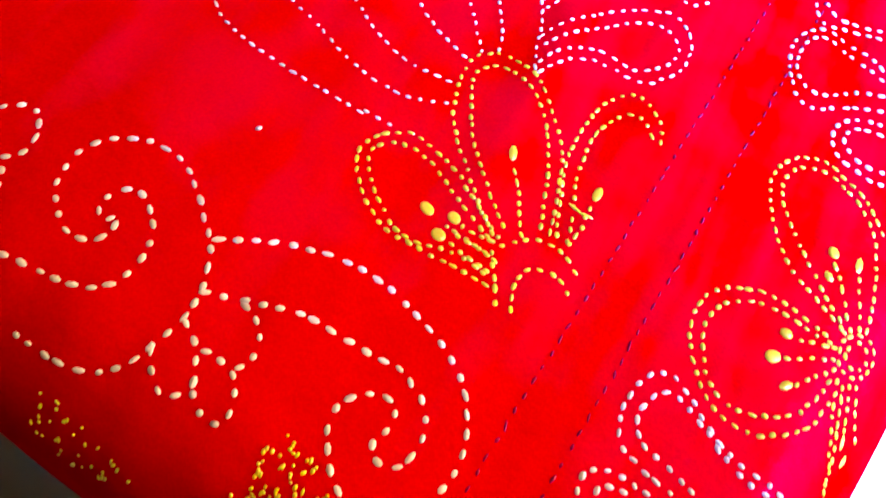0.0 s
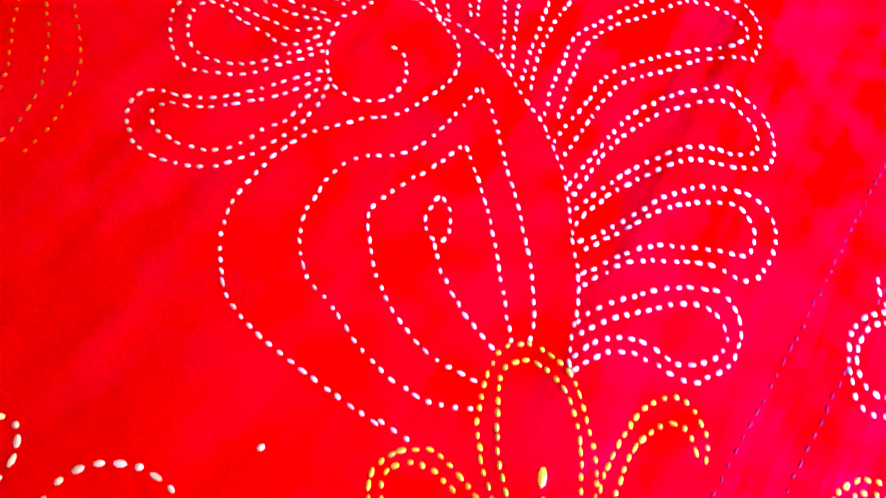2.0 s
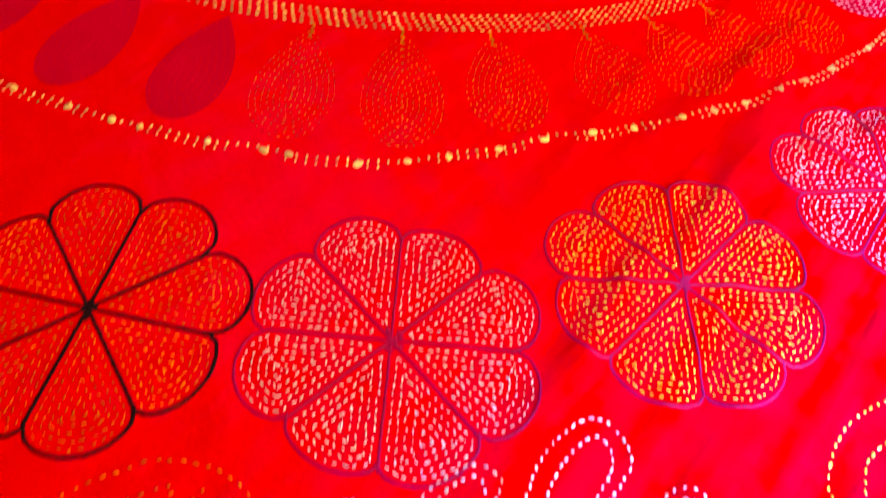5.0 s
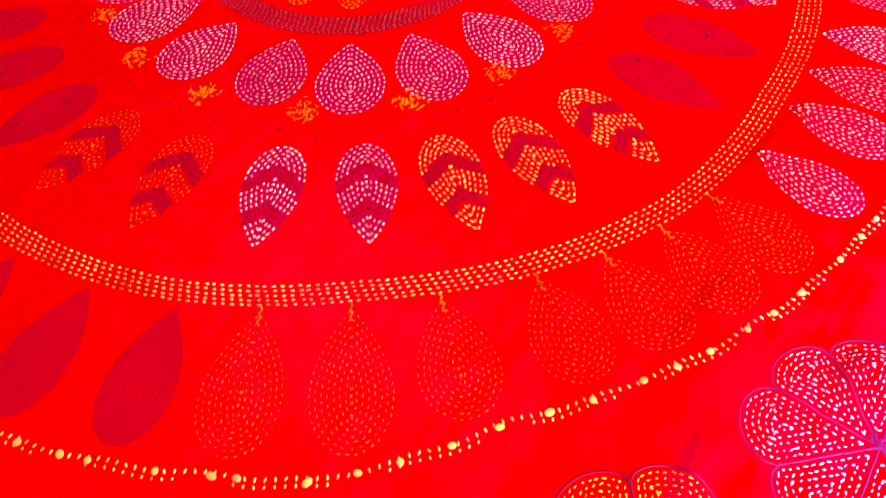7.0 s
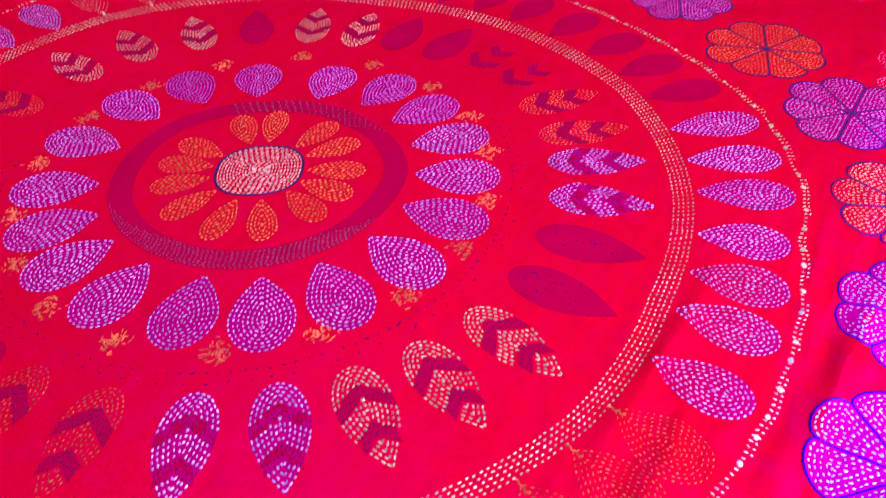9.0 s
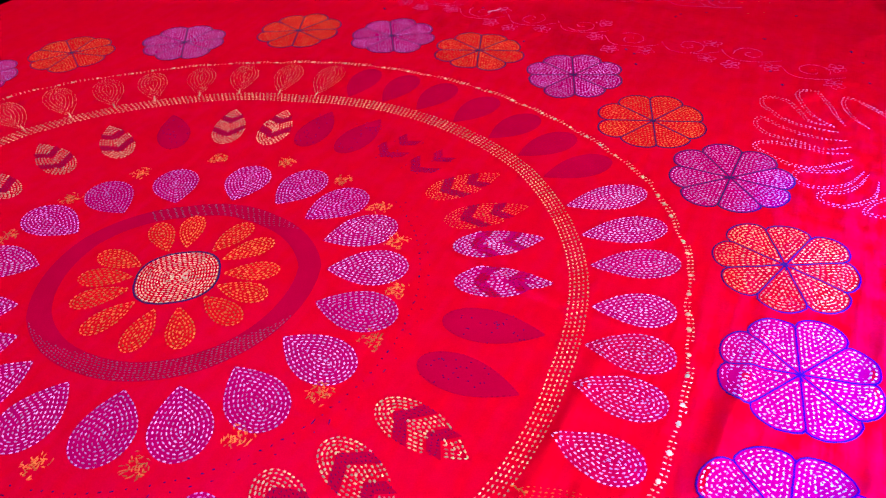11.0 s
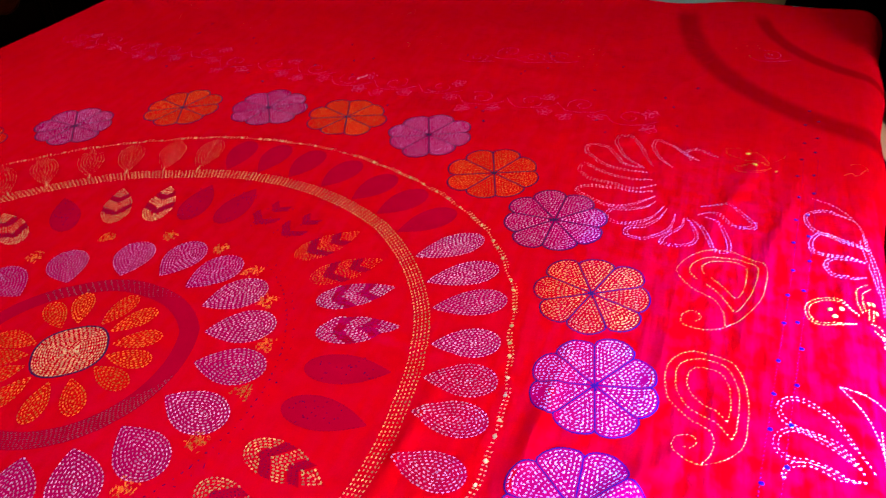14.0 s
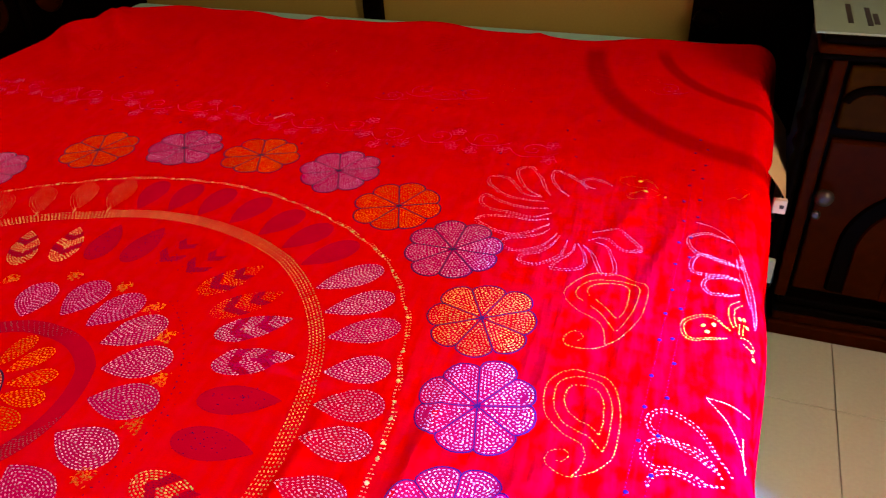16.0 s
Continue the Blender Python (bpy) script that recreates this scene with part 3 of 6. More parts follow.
# chevron leaves, their points outwards
CHEVRONS = [
    (-7, CREAM), (-18.5, CREAM), (-29.5, CREAM), (-40.8, LILAC), (-53, LILAC), (-66.8, ORANGE), (-80, ORANGE), (-90.5, None), (-103, None), (-115, None), (-127, WHITE),
    (-139, WHITE), (-151, ORANGE), (-167, ORANGE), (177, CREAM), (164, CREAM), (150.5, CREAM), (137.3, None), (123.6, CREAM), (111.4, CREAM),
    (101, None), (89.5, None), (79, NAVY), (69, NAVY), (57.8, ORANGE), (46.7, ORANGE), (37.6, LILAC), (26.8, LILAC), (16, None), (4.8, None),
]
for a, light in CHEVRONS:
    length, width = 0.102 * stretch(a), 0.046
    leaf = teardrop(length, width, 0.60)[:, :]
    leaf = np.stack([length - leaf[:, 0], -leaf[:, 1]], 1)
    base = polar(0.2935 * stretch(a), a)
    band = lambda x, y: 1 if 0.018 < x - 0.8 * abs(y) < 0.033 or 0.055 < x - 0.8 * abs(y) < 0.070 else 0
    light_sew, dark_sew = Sewing(), Sewing()
    to_local = lambda u, v: ((u - base[0]) * math.cos(math.radians(a)) + (v - base[1]) * math.sin(math.radians(a)), -(u - base[0]) * math.sin(math.radians(a)) + (v - base[1]) * math.cos(math.radians(a)))
    def bands(parent):
        for x0, x1 in ((0.018, 0.033), (0.055, 0.070)):
            across = [y for y in np.linspace(-0.026, 0.026, 53) if abs(y) <= float(np.interp(length - (x0 + x1) / 2 - 0.8 * abs(y), half_x, half_y))]
            strip = np.array([(x + 0.8 * abs(y), y) for y in across for x in (x0, (x0 + x1) / 2, x1)])
            dye_faces = [(3 * k + m, 3 * k + m + 1, 3 * k + m + 4, 3 * k + m + 3) for k in range(len(across) - 1) for m in (0, 1)]
            laid("chevron_band", turned(strip, a, base), dye_faces, PLUM_DYE, parent, "plum dyed chevron band")

    half_x, half_y = teardrop(length, width, 0.60)[:48, 0], -teardrop(length, width, 0.60)[:48, 1]
    around = turned(leaf, a, base)
    if light is None or light is NAVY:
        for ring in rings_inside(around, 0.001, 0.0034, 1 if light is None else 8):
            dark_sew.run(ring, 0.0022, 0.0030, 0.0012, 0.0005, skip=None if light is None else (lambda u, v: band(*to_local(u, v)) == 0))
        plain = motif("leaf_motif", PLUM if light is None else NAVY, dark_sew, "plum dyed leaf pointing outwards with few navy flecks" if light is None else "leaf with dark navy chevron bands on bare red")
        if light is None:
            dye(around, VIOLET_DYE, plain)
        else:
            bands(plain)
        spots = Sewing()
        for k in range(26 if light is None else 10):
            p = turned([(dice.uniform(0.01, 0.085), dice.normal(0, 0.010))], a, base)[0]
            spots.knot(p[0], p[1], 0.0024, 0.0013, dice.uniform(0, 180))
        tagged(spots.make("fleck_stitching", NAVY, plain, "navy flecks", lift=0.0006), kind="stuff")
        continue
    fine = light is ORANGE
    for ring in rings_inside(around, 0.001, 0.0037, 12):
        light_sew.run(ring, 0.0024 if fine else 0.0034, 0.0026 if fine else 0.0020, 0.0011 if fine else 0.0019, skip=lambda u, v: band(*to_local(u, v)) == 1)
    for ring in rings_inside(around, 0.001, 0.0030, 12):
        dark_sew.run(ring, 0.0022, 0.0030, 0.0010, 0.0004, skip=lambda u, v: band(*to_local(u, v)) == 0)
    said = "cream" if light is CREAM else "orange" if light is ORANGE else "white"
    chevron = motif("chevron_leaf_motif", OCHRE if fine else light, light_sew, said + " stitched leaf crossed by two plum chevron bands")
    if light is LILAC:
        dye(around, LEAF_DYE, chevron)
    bands(chevron)
    tagged(dark_sew.make("band_stitching", VIOLET, chevron, "small violet stitches on the bands", lift=0.0006), kind="stuff")

# the five-row band, the leaves outside it and the beaded line
for k in range(5):
    sew = Sewing()
    for turn in np.arange(-180, 180, 0.80):
        a = turn + 0.16 * (k - 2) + dice.normal(0, 0.05)
        r = band_middle(a) + (k - 2) * by_angle(a, (-180, -60, -42, -10, 30, 180), (0.0050, 0.0036, 0.0036, 0.0041, 0.0046, 0.0050)) + dice.normal(0, 0.0002)
        p = polar(r, a)
        sew.knot(p[0], p[1], dice.uniform(0.0026, 0.0034), dice.uniform(0.0015, 0.0019), a + 90 + dice.normal(0, 6))
    motif("ring_line", CREAM, sew, "row of cream running stitches in a wide ring")

OUTER = [(a, LILAC) for a in (0.9, 9, 15.5, 22.4, 30.6, 37.4, 44.9)] + [(a, PLUM) for a in (53.4, 61, 68.5, 77, 85.5, 93, 100.5)] \
    + [(a, CREAM) for a in (107.5, 115.5, 124, 132, 140.7, 148.2, 156, 164)] + [(a, LILAC) for a in (172, 180, 188, 196, 204, 212)] + [(a, PLUM) for a in (220, 228, 236, 244, 252, 260, 268)] \
    + [(a, PLUM) for a in (-84, -75, -66.5, -58)] + [(a, YELLOW) for a in (-50.6, -42.8, -35, -26.3, -19.6, -13.3, -7)]
for a, mat in OUTER:
    near = mat is YELLOW
    leaf = turned(teardrop(bead_radius(a) - band_middle(a) - 0.022, 0.052 if near else 0.048 * min(1, stretch(a)), 0.63), a, polar(band_middle(a) + 0.013, a))
    sew = Sewing()
    if mat is PLUM:
        for ring in rings_inside(leaf, 0.002, 0.0046, 5):
            sew.run(ring, 0.0024, 0.0024, 0.0009)
        dye(leaf, VIOLET_DYE, motif("leaf_motif", FAINT, sew, "faint violet leaf worked tone on tone"))
    elif mat in (CREAM, YELLOW):
        for ring in rings_inside(leaf, 0.001, 0.0036 if near else 0.0050, 9):
            sew.run(ring, 0.0020 if near else 0.0024, 0.0032 if near else 0.0022, 0.0009 if near else 0.0006)
        tip = polar(band_middle(a) + 0.009, a)
        for k in range(5):
            p = tip + polar(0.003 * k, a)
            sew.knot(p[0], p[1], 0.0045, 0.0016, a + 30 * (-1) ** k)
        motif("leaf_motif", OCHRE if near else mat, sew, "ochre leaf in sparse concentric running stitch")
    else:
        for ring in rings_inside(leaf, 0.001, 0.0039, 12):
            sew.run(ring, 0.0030, 0.0023, 0.0016)
        dye(leaf, LEAF_DYE if a > 20 else SOFT_DYE, motif("leaf_motif", LILAC, sew, "lilac-white stitched leaf outside the wide ring"))

sew = Sewing()
for a in np.arange(-180, 180, 0.62):
    r = bead_radius(a) + 0.0012 * math.sin(a)
    p, q = polar(r, a), polar(r + 0.0042, a)
    sew.knot(p[0], p[1], 0.0034, 0.0016, a + dice.normal(0, 14))
    if int(a * 10) % 3:
        sew.knot(q[0], q[1], 0.0024, 0.0015, a + dice.normal(0, 14))
beads = motif("beaded_line", CREAM, sew, "thin cream line of stitches with knots in a ring")
for a in np.arange(-179, 180, 3.1):
    a = a + dice.normal(0, 0.5)
    p = polar(bead_radius(a) + 0.001, a)
    sew = Sewing()
    sew.knot(p[0], p[1], dice.uniform(0.0042, 0.0068), dice.uniform(0.0038, 0.0050), a + 90 + dice.normal(0, 20))
    sew.make("knot", CREAM, beads)


# the corner piece at the head: faint leaves between and outside two painted arcs
for r0, long, count in ((0.375, 0.10, 7), (0.56, 0.12, 10)):
    for k in range(count):
        a = 184 + (88 if r0 < 0.5 else 84) * k / (count - 1)
        c = polar(r0, a) + np.array((1.0, 1.40))
        leaf = turned(teardrop(long, 0.055, 0.60), a, c)
        if leaf[:, 1].max() > 1.35 or leaf[:, 0].max() > 0.90:
            continue
        sew = Sewing()
        for ring in rings_inside(leaf, 0.001, 0.0044, 7):
            sew.run(ring, 0.0030, 0.0016, 0.0012)
        motif("leaf_motif", FAINT, sew, "faint crimson leaf of the corner piece")


# ---- the ring of eight-petalled flowers ----
def flower(u, v, radius, turn, mat, line, said, ground=None):
    centre = np.array((u, v))
    edge, petals = Sewing(), []
    for k in range(8):
        a0, a1 = turn + 45 * k, turn + 45 * (k + 1)
        big = radius * dice.uniform(0.94, 1.06)
        notch = radius * dice.uniform(0.80, 0.86)
        rim = []
        for f in np.linspace(0, 1, 17):
            bulge = (notch + (big - notch) * math.sin(math.pi * f) ** 0.55)
            rim.append(centre + polar(bulge, a0 + (a1 - a0) * f))
        thick = 0.0014 if line is PLUM_LINE else 0.0025 if v > 0.4 else 0.0019
        edge.cord(np.array(rim), thick)
        edge.cord(np.array([centre, centre + polar(notch, a0)]), thick)
        loop = np.vstack([[centre], rim])
        sew = Sewing()
        dim = line is BLACK
        far = v > -0.1
        for ring in rings_inside(loop, 0.0034, 0.0041 if far else 0.0037, 12):
            sew.run(ring, 0.0022 if dim else 0.0029 if far else 0.0020, 0.0024, 0.0008 if dim else 0.0016 if far else 0.0010, 0.0004)
        petals.append((sew, loop))
    for k in range(9):
        p = centre + dice.normal(0, 0.0026, 2)
        edge.knot(p[0], p[1], 0.006, 0.0024, dice.uniform(0, 180))
    ob = motif("flower_motif", line, edge, said)
    for sew, loop in petals:
        petal = motif("petal", mat, sew, "", ob)
        if ground:
            dye(loop, ground, petal, rings=4)


W, Y, L = (WHITE, NAVY, "white stitched flower of eight petals with navy outlines"), (YELLOW, NAVY, "yellow-orange stitched flower of eight petals with navy outlines"), (MAUVE_LILAC, NAVY, "lilac stitched flower of eight petals with navy outlines")
P, Q = (WHITE, PLUM_LINE, "white stitched flower of eight petals with thin plum outlines"), (YELLOW, PLUM_LINE, "yellow stitched flower of eight petals with thin plum outlines")
B, O = (OCHRE, BLACK, "orange stitched flower of eight petals with black outlines"), (ORANGE, NAVY, "orange stitched flower of eight petals with navy outlines")
FLOWERS = [
    # third flower is white; the bluish light on it is put into its lilac
    (0.601, 0.172, 15, W), (0.559, 0.318, 30.6, (AMBER, NAVY, "amber stitched flower of eight petals with navy outlines")), (0.468, 0.458, 1.3, (LILAC, NAVY, "pale lilac stitched flower of eight petals with navy outlines")), (0.341, 0.549, 22.5, O), (0.190, 0.630, 24.9, L), (0.018, 0.646, 24.8, O), (-0.144, 0.631, 36.7, L), (-0.308, 0.581, 29.5, O),
    (-0.461, 0.456, 41, L), (-0.604, 0.334, 16, O), (-0.670, 0.190, 20, L), (-0.68, 0.02, 4, O), (-0.650, -0.15, 20, L), (-0.57, -0.31, 9, O), (-0.46, -0.45, 30, L), (-0.31, -0.56, 14, O),
    (-0.145, -0.63, 8, L), (0.02, -0.645, 21, O), (0.19, -0.615, 10, W), (0.360, -0.539, 34.1, B), (0.471, -0.442, 42.6, P), (0.550, -0.305, 44.9, Q), (0.598, -0.150, 7.6, P), (0.622, 0.015, 6.1, W),
]
for u, v, turn, (mat, line, said) in FLOWERS:
    flower(u, v, 0.0735, turn, mat, line, said, ORANGE_DYE if mat is ORANGE else LEAF_DYE if mat in (MAUVE_LILAC, LILAC) else SOFT_DYE if v > 0 and mat is WHITE else None)

# the double dotted line along the side of the cloth
for x in (0.780, 0.800):
    sew = Sewing()
    sew.run(np.stack([x + 0.004 * np.sin(np.linspace(0, 9, 200)) - 0.012 * np.linspace(1, 0, 200) ** 6 * -1, np.linspace(-0.78, 0.75, 200)], 1), 0.0026, 0.0030, 0.0010)
    row = motif("border_line", PLUM_LINE, sew, "dotted navy border line of small running stitches")
    for v in np.arange(-0.40 + (x - 0.78), 0.93, 0.057):
        sew = Sewing()
        sew.knot(x + dice.normal(0, 0.002), v + dice.normal(0, 0.004), 0.0058, 0.0052, 0)
        sew.make("knot", NAVY, row)

# ---- drawn motifs ----
def feather(sew, points, size, inset):
    """A loop of running stitch with a second, narrower loop inside it."""
    line = outline(points)
    sew.run(line, *size)
    t = np.gradient(line, axis=0)
    t /= np.linalg.norm(t, axis=1)[:, None] + 1e-12
    area = np.sum(line[:-1, 0] * line[1:, 1] - line[1:, 0] * line[:-1, 1])
    s = np.linspace(0, 1, len(line))
    near = inset * np.minimum(1, np.minimum(s, 1 - s) * 5)[:, None] * np.sign(area)
    sew.run(line + np.stack([-t[:, 1], t[:, 0]], 1) * near, *size)


sew, size = Sewing(), (0.0023, 0.0024, 0.0015)
sew.run(outline([(0.5713, -0.5222), (0.5741, -0.5148), (0.5757, -0.5043), (0.5800, -0.4965), (0.5874, -0.4917), (0.5975, -0.4920), (0.6155, -0.4902), (0.6254, -0.4924), (0.6387, -0.4970), (0.6533, -0.5036), (0.6641, -0.5077), (0.6746, -0.5153), (0.6847, -0.5227), (0.6956, -0.5354), (0.7040, -0.5462), (0.7125, -0.5563), (0.7182, -0.5654), (0.7223, -0.5755), (0.7287, -0.5884)]), *size)
sew.run(outline([(0.5723, -0.5232), (0.5758, -0.5343), (0.5846, -0.5453), (0.5915, -0.5499), (0.6003, -0.5497), (0.6082, -0.5449), (0.6121, -0.5375), (0.6109, -0.5278), (0.6048, -0.5202), (0.5996, -0.5175), (0.5957, -0.5195)]), *size)
sew.run(outline([(0.5975, -0.4920), (0.6115, -0.4966), (0.6195, -0.5028), (0.6247, -0.5135), (0.6241, -0.5251), (0.6217, -0.5360), (0.6180, -0.5454), (0.6106, -0.5538), (0.6052, -0.5641), (0.5993, -0.5736), (0.5969, -0.5861), (0.5969, -0.6004), (0.5990, -0.6132), (0.6047, -0.6249), (0.6138, -0.6342), (0.6255, -0.6417), (0.6428, -0.6444), (0.6595, -0.6444), (0.6751, -0.6437), (0.6888, -0.6429), (0.6893, -0.6414), (0.7021, -0.6401)]), *size)
sew.run(outline([(0.6363, -0.5125), (0.6370, -0.5222), (0.6367, -0.5356), (0.6355, -0.5477), (0.6308, -0.5588), (0.6212, -0.5677), (0.6179, -0.5766), (0.6187, -0.5893), (0.6224, -0.6028), (0.6302, -0.6122), (0.6390, -0.6185), (0.6514, -0.6209), (0.6643, -0.6253), (0.6781, -0.6282), (0.6909, -0.6277), (0.7016, -0.6252), (0.7121, -0.6184)]), *size)
sew.run(outline([(0.6363, -0.5125), (0.6469, -0.5178), (0.6638, -0.5332), (0.6766, -0.5443), (0.6916, -0.5584), (0.7029, -0.5714), (0.7099, -0.5818), (0.7136, -0.5893)]), *size)
sew.run(outline([(0.6478, -0.5380), (0.6460, -0.5494), (0.6424, -0.5616), (0.6399, -0.5715), (0.6384, -0.5837), (0.6461, -0.5936), (0.6577, -0.6033), (0.6714, -0.6102), (0.6880, -0.6135), (0.6989, -0.6124), (0.7078, -0.6106)]), *size)
sew.run(outline([(0.6478, -0.5380), (0.6586, -0.5453), (0.6733, -0.5573), (0.6876, -0.5713), (0.6980, -0.5819), (0.7092, -0.5934)]), *size)
sew.run(outline([(0.6542, -0.5623), (0.6550, -0.5705), (0.6574, -0.5762), (0.6634, -0.5787), (0.6660, -0.5762), (0.6646, -0.5691), (0.6588, -0.5636), (0.6542, -0.5623)]), *size)
sew.run(outline([(0.6634, -0.5787), (0.6723, -0.5862), (0.6823, -0.5912), (0.6928, -0.5953), (0.7055, -0.5983)]), *size)
thing = motif("peacock_motif", WHITE, sew, "white peacock motif with a curled head in running stitch")
sew = Sewing()
sew.run(outline([(0.5838, -0.5462), (0.5778, -0.5576), (0.5732, -0.5671), (0.5652, -0.5806), (0.5560, -0.5898), (0.5501, -0.5933), (0.5421, -0.5964), (0.5395, -0.6039), (0.5435, -0.6109), (0.5536, -0.6174), (0.5626, -0.6180), (0.5751, -0.6129), (0.5840, -0.6056), (0.5898, -0.5940), (0.5927, -0.5822), (0.5942, -0.5717), (0.5929, -0.5582), (0.5895, -0.5501)]), *size)
sew.run(outline([(0.5859, -0.5491), (0.5819, -0.5600), (0.5771, -0.5707), (0.5695, -0.5815), (0.5609, -0.5912), (0.5516, -0.5974), (0.5487, -0.6026), (0.5535, -0.6079), (0.5634, -0.6085), (0.5737, -0.6050), (0.5802, -0.5995), (0.5841, -0.5917), (0.5860, -0.5819), (0.5892, -0.5730), (0.5878, -0.5626), (0.5881, -0.5535)]), *size)
motif("feather", WHITE, sew, "", thing)
sew = Sewing()
sew.run(outline([(0.5778, -0.5376), (0.5736, -0.5489), (0.5678, -0.5590), (0.5636, -0.5673), (0.5553, -0.5748), (0.5452, -0.5806), (0.5370, -0.5794), (0.5284, -0.5742), (0.5198, -0.5643), (0.5175, -0.5545), (0.5202, -0.5485), (0.5298, -0.5461), (0.5441, -0.5434), (0.5521, -0.5413), (0.5604, -0.5401), (0.5665, -0.5341), (0.5699, -0.5292)]), *size)
sew.run(outline([(0.5747, -0.5355), (0.5725, -0.5431), (0.5673, -0.5523), (0.5597, -0.5638), (0.5530, -0.5698), (0.5449, -0.5730), (0.5367, -0.5716), (0.5299, -0.5663), (0.5254, -0.5583), (0.5263, -0.5508), (0.5350, -0.5493), (0.5438, -0.5494), (0.5542, -0.5480), (0.5630, -0.5483), (0.5687, -0.5426), (0.5712, -0.5337)]), *size)
motif("feather", WHITE, sew, "", thing)
sew = Sewing()
sew.run(outline([(0.5708, -0.5250), (0.5639, -0.5287), (0.5567, -0.5322), (0.5479, -0.5345), (0.5394, -0.5356), (0.5289, -0.5347), (0.5203, -0.5294), (0.5154, -0.5228), (0.5136, -0.5142), (0.5159, -0.5062), (0.5231, -0.5021), (0.5335, -0.5040), (0.5461, -0.5077), (0.5576, -0.5108), (0.5687, -0.5121)]), *size)
sew.run(outline([(0.5669, -0.5233), (0.5567, -0.5269), (0.5481, -0.5284), (0.5371, -0.5292), (0.5284, -0.5287), (0.5211, -0.5244), (0.5173, -0.5170), (0.5186, -0.5093), (0.5244, -0.5065), (0.5327, -0.5075), (0.5425, -0.5122), (0.5528, -0.5148), (0.5627, -0.5150), (0.5701, -0.5148)]), *size)
motif("feather", WHITE, sew, "", thing)
sew = Sewing()
sew.run(outline([(0.5755, -0.5015), (0.5658, -0.5030), (0.5582, -0.5031), (0.5477, -0.4985), (0.5391, -0.4896), (0.5358, -0.4800), (0.5368, -0.4694), (0.5406, -0.4567), (0.5488, -0.4515), (0.5549, -0.4527), (0.5584, -0.4592), (0.5617, -0.4676), (0.5701, -0.4778), (0.5790, -0.4858), (0.5895, -0.4920)]), *size)
sew.run(outline([(0.5767, -0.4986), (0.5664, -0.4976), (0.5572, -0.4963), (0.5480, -0.4908), (0.5420, -0.4808), (0.5414, -0.4698), (0.5453, -0.4591), (0.5519, -0.4597), (0.5570, -0.4686), (0.5622, -0.4779), (0.5706, -0.4868), (0.5834, -0.4932)]), *size)
motif("feather", WHITE, sew, "", thing)
sew = Sewing()
sew.run(outline([(0.6034, -0.4940), (0.5923, -0.4854), (0.5832, -0.4758), (0.5746, -0.4635), (0.5671, -0.4492), (0.5610, -0.4344), (0.5593, -0.4180), (0.5613, -0.4042), (0.5669, -0.3959), (0.5787, -0.3960), (0.5893, -0.4017), (0.5922, -0.4124), (0.5938, -0.4259), (0.5961, -0.4416), (0.6011, -0.4560), (0.6075, -0.4713), (0.6142, -0.4831)]), *size)
sew.run(outline([(0.6050, -0.4898), (0.5940, -0.4787), (0.5862, -0.4674), (0.5765, -0.4501), (0.5700, -0.4325), (0.5679, -0.4169), (0.5701, -0.4053), (0.5780, -0.4035), (0.5857, -0.4116), (0.5890, -0.4268), (0.5923, -0.4453), (0.5968, -0.4590), (0.6030, -0.4722), (0.6116, -0.4841)]), *size)
motif("feather", WHITE, sew, "", thing)
sew = Sewing()
sew.run(outline([(0.6352, -0.4954), (0.6257, -0.4795), (0.6167, -0.4647), (0.6102, -0.4486), (0.6085, -0.4469), (0.6057, -0.4345), (0.6060, -0.4192), (0.6093, -0.4028), (0.6138, -0.3935), (0.6220, -0.3904), (0.6341, -0.3932), (0.6431, -0.3978), (0.6490, -0.4097), (0.6466, -0.4211), (0.6398, -0.4349), (0.6386, -0.4390), (0.6402, -0.4619), (0.6452, -0.4821), (0.6524, -0.4987)]), *size)
sew.run(outline([(0.6412, -0.4964), (0.6300, -0.4770), (0.6206, -0.4583), (0.6143, -0.4393), (0.6116, -0.4369), (0.6115, -0.4253), (0.6123, -0.4103), (0.6164, -0.3985), (0.6216, -0.3962), (0.6313, -0.3992), (0.6396, -0.4060), (0.6407, -0.4142), (0.6344, -0.4230), (0.6304, -0.4341), (0.6320, -0.4472), (0.6338, -0.4577), (0.6398, -0.4773), (0.6476, -0.4985)]), *size)
motif("feather", WHITE, sew, "", thing)
sew = Sewing()
sew.run(outline([(0.6646, -0.5053), (0.6607, -0.4978), (0.6573, -0.4877), (0.6546, -0.4764), (0.6509, -0.4614), (0.6554, -0.4445), (0.6603, -0.4294), (0.6685, -0.4139), (0.6761, -0.4016), (0.6846, -0.3953), (0.6961, -0.3937), (0.7066, -0.3984), (0.7153, -0.4088), (0.7166, -0.4222), (0.7106, -0.4268), (0.7002, -0.4339), (0.6908, -0.4490), (0.6843, -0.4590), (0.6797, -0.4694), (0.6783, -0.4817), (0.6790, -0.4925), (0.6796, -0.5030), (0.6805, -0.5172)]), *size)
sew.run(outline([(0.6690, -0.5026), (0.6649, -0.4916), (0.6606, -0.4762), (0.6579, -0.4646), (0.6578, -0.4541), (0.6610, -0.4435), (0.6715, -0.4229), (0.6782, -0.4095), (0.6864, -0.4030), (0.6949, -0.4017), (0.7062, -0.4076), (0.7102, -0.4142), (0.7068, -0.4207), (0.6989, -0.4272), (0.6898, -0.4363), (0.6787, -0.4554), (0.6734, -0.4670), (0.6725, -0.4759), (0.6733, -0.4869), (0.6731, -0.5041), (0.6738, -0.5143)]), *size)
motif("feather", WHITE, sew, "", thing)
sew = Sewing()
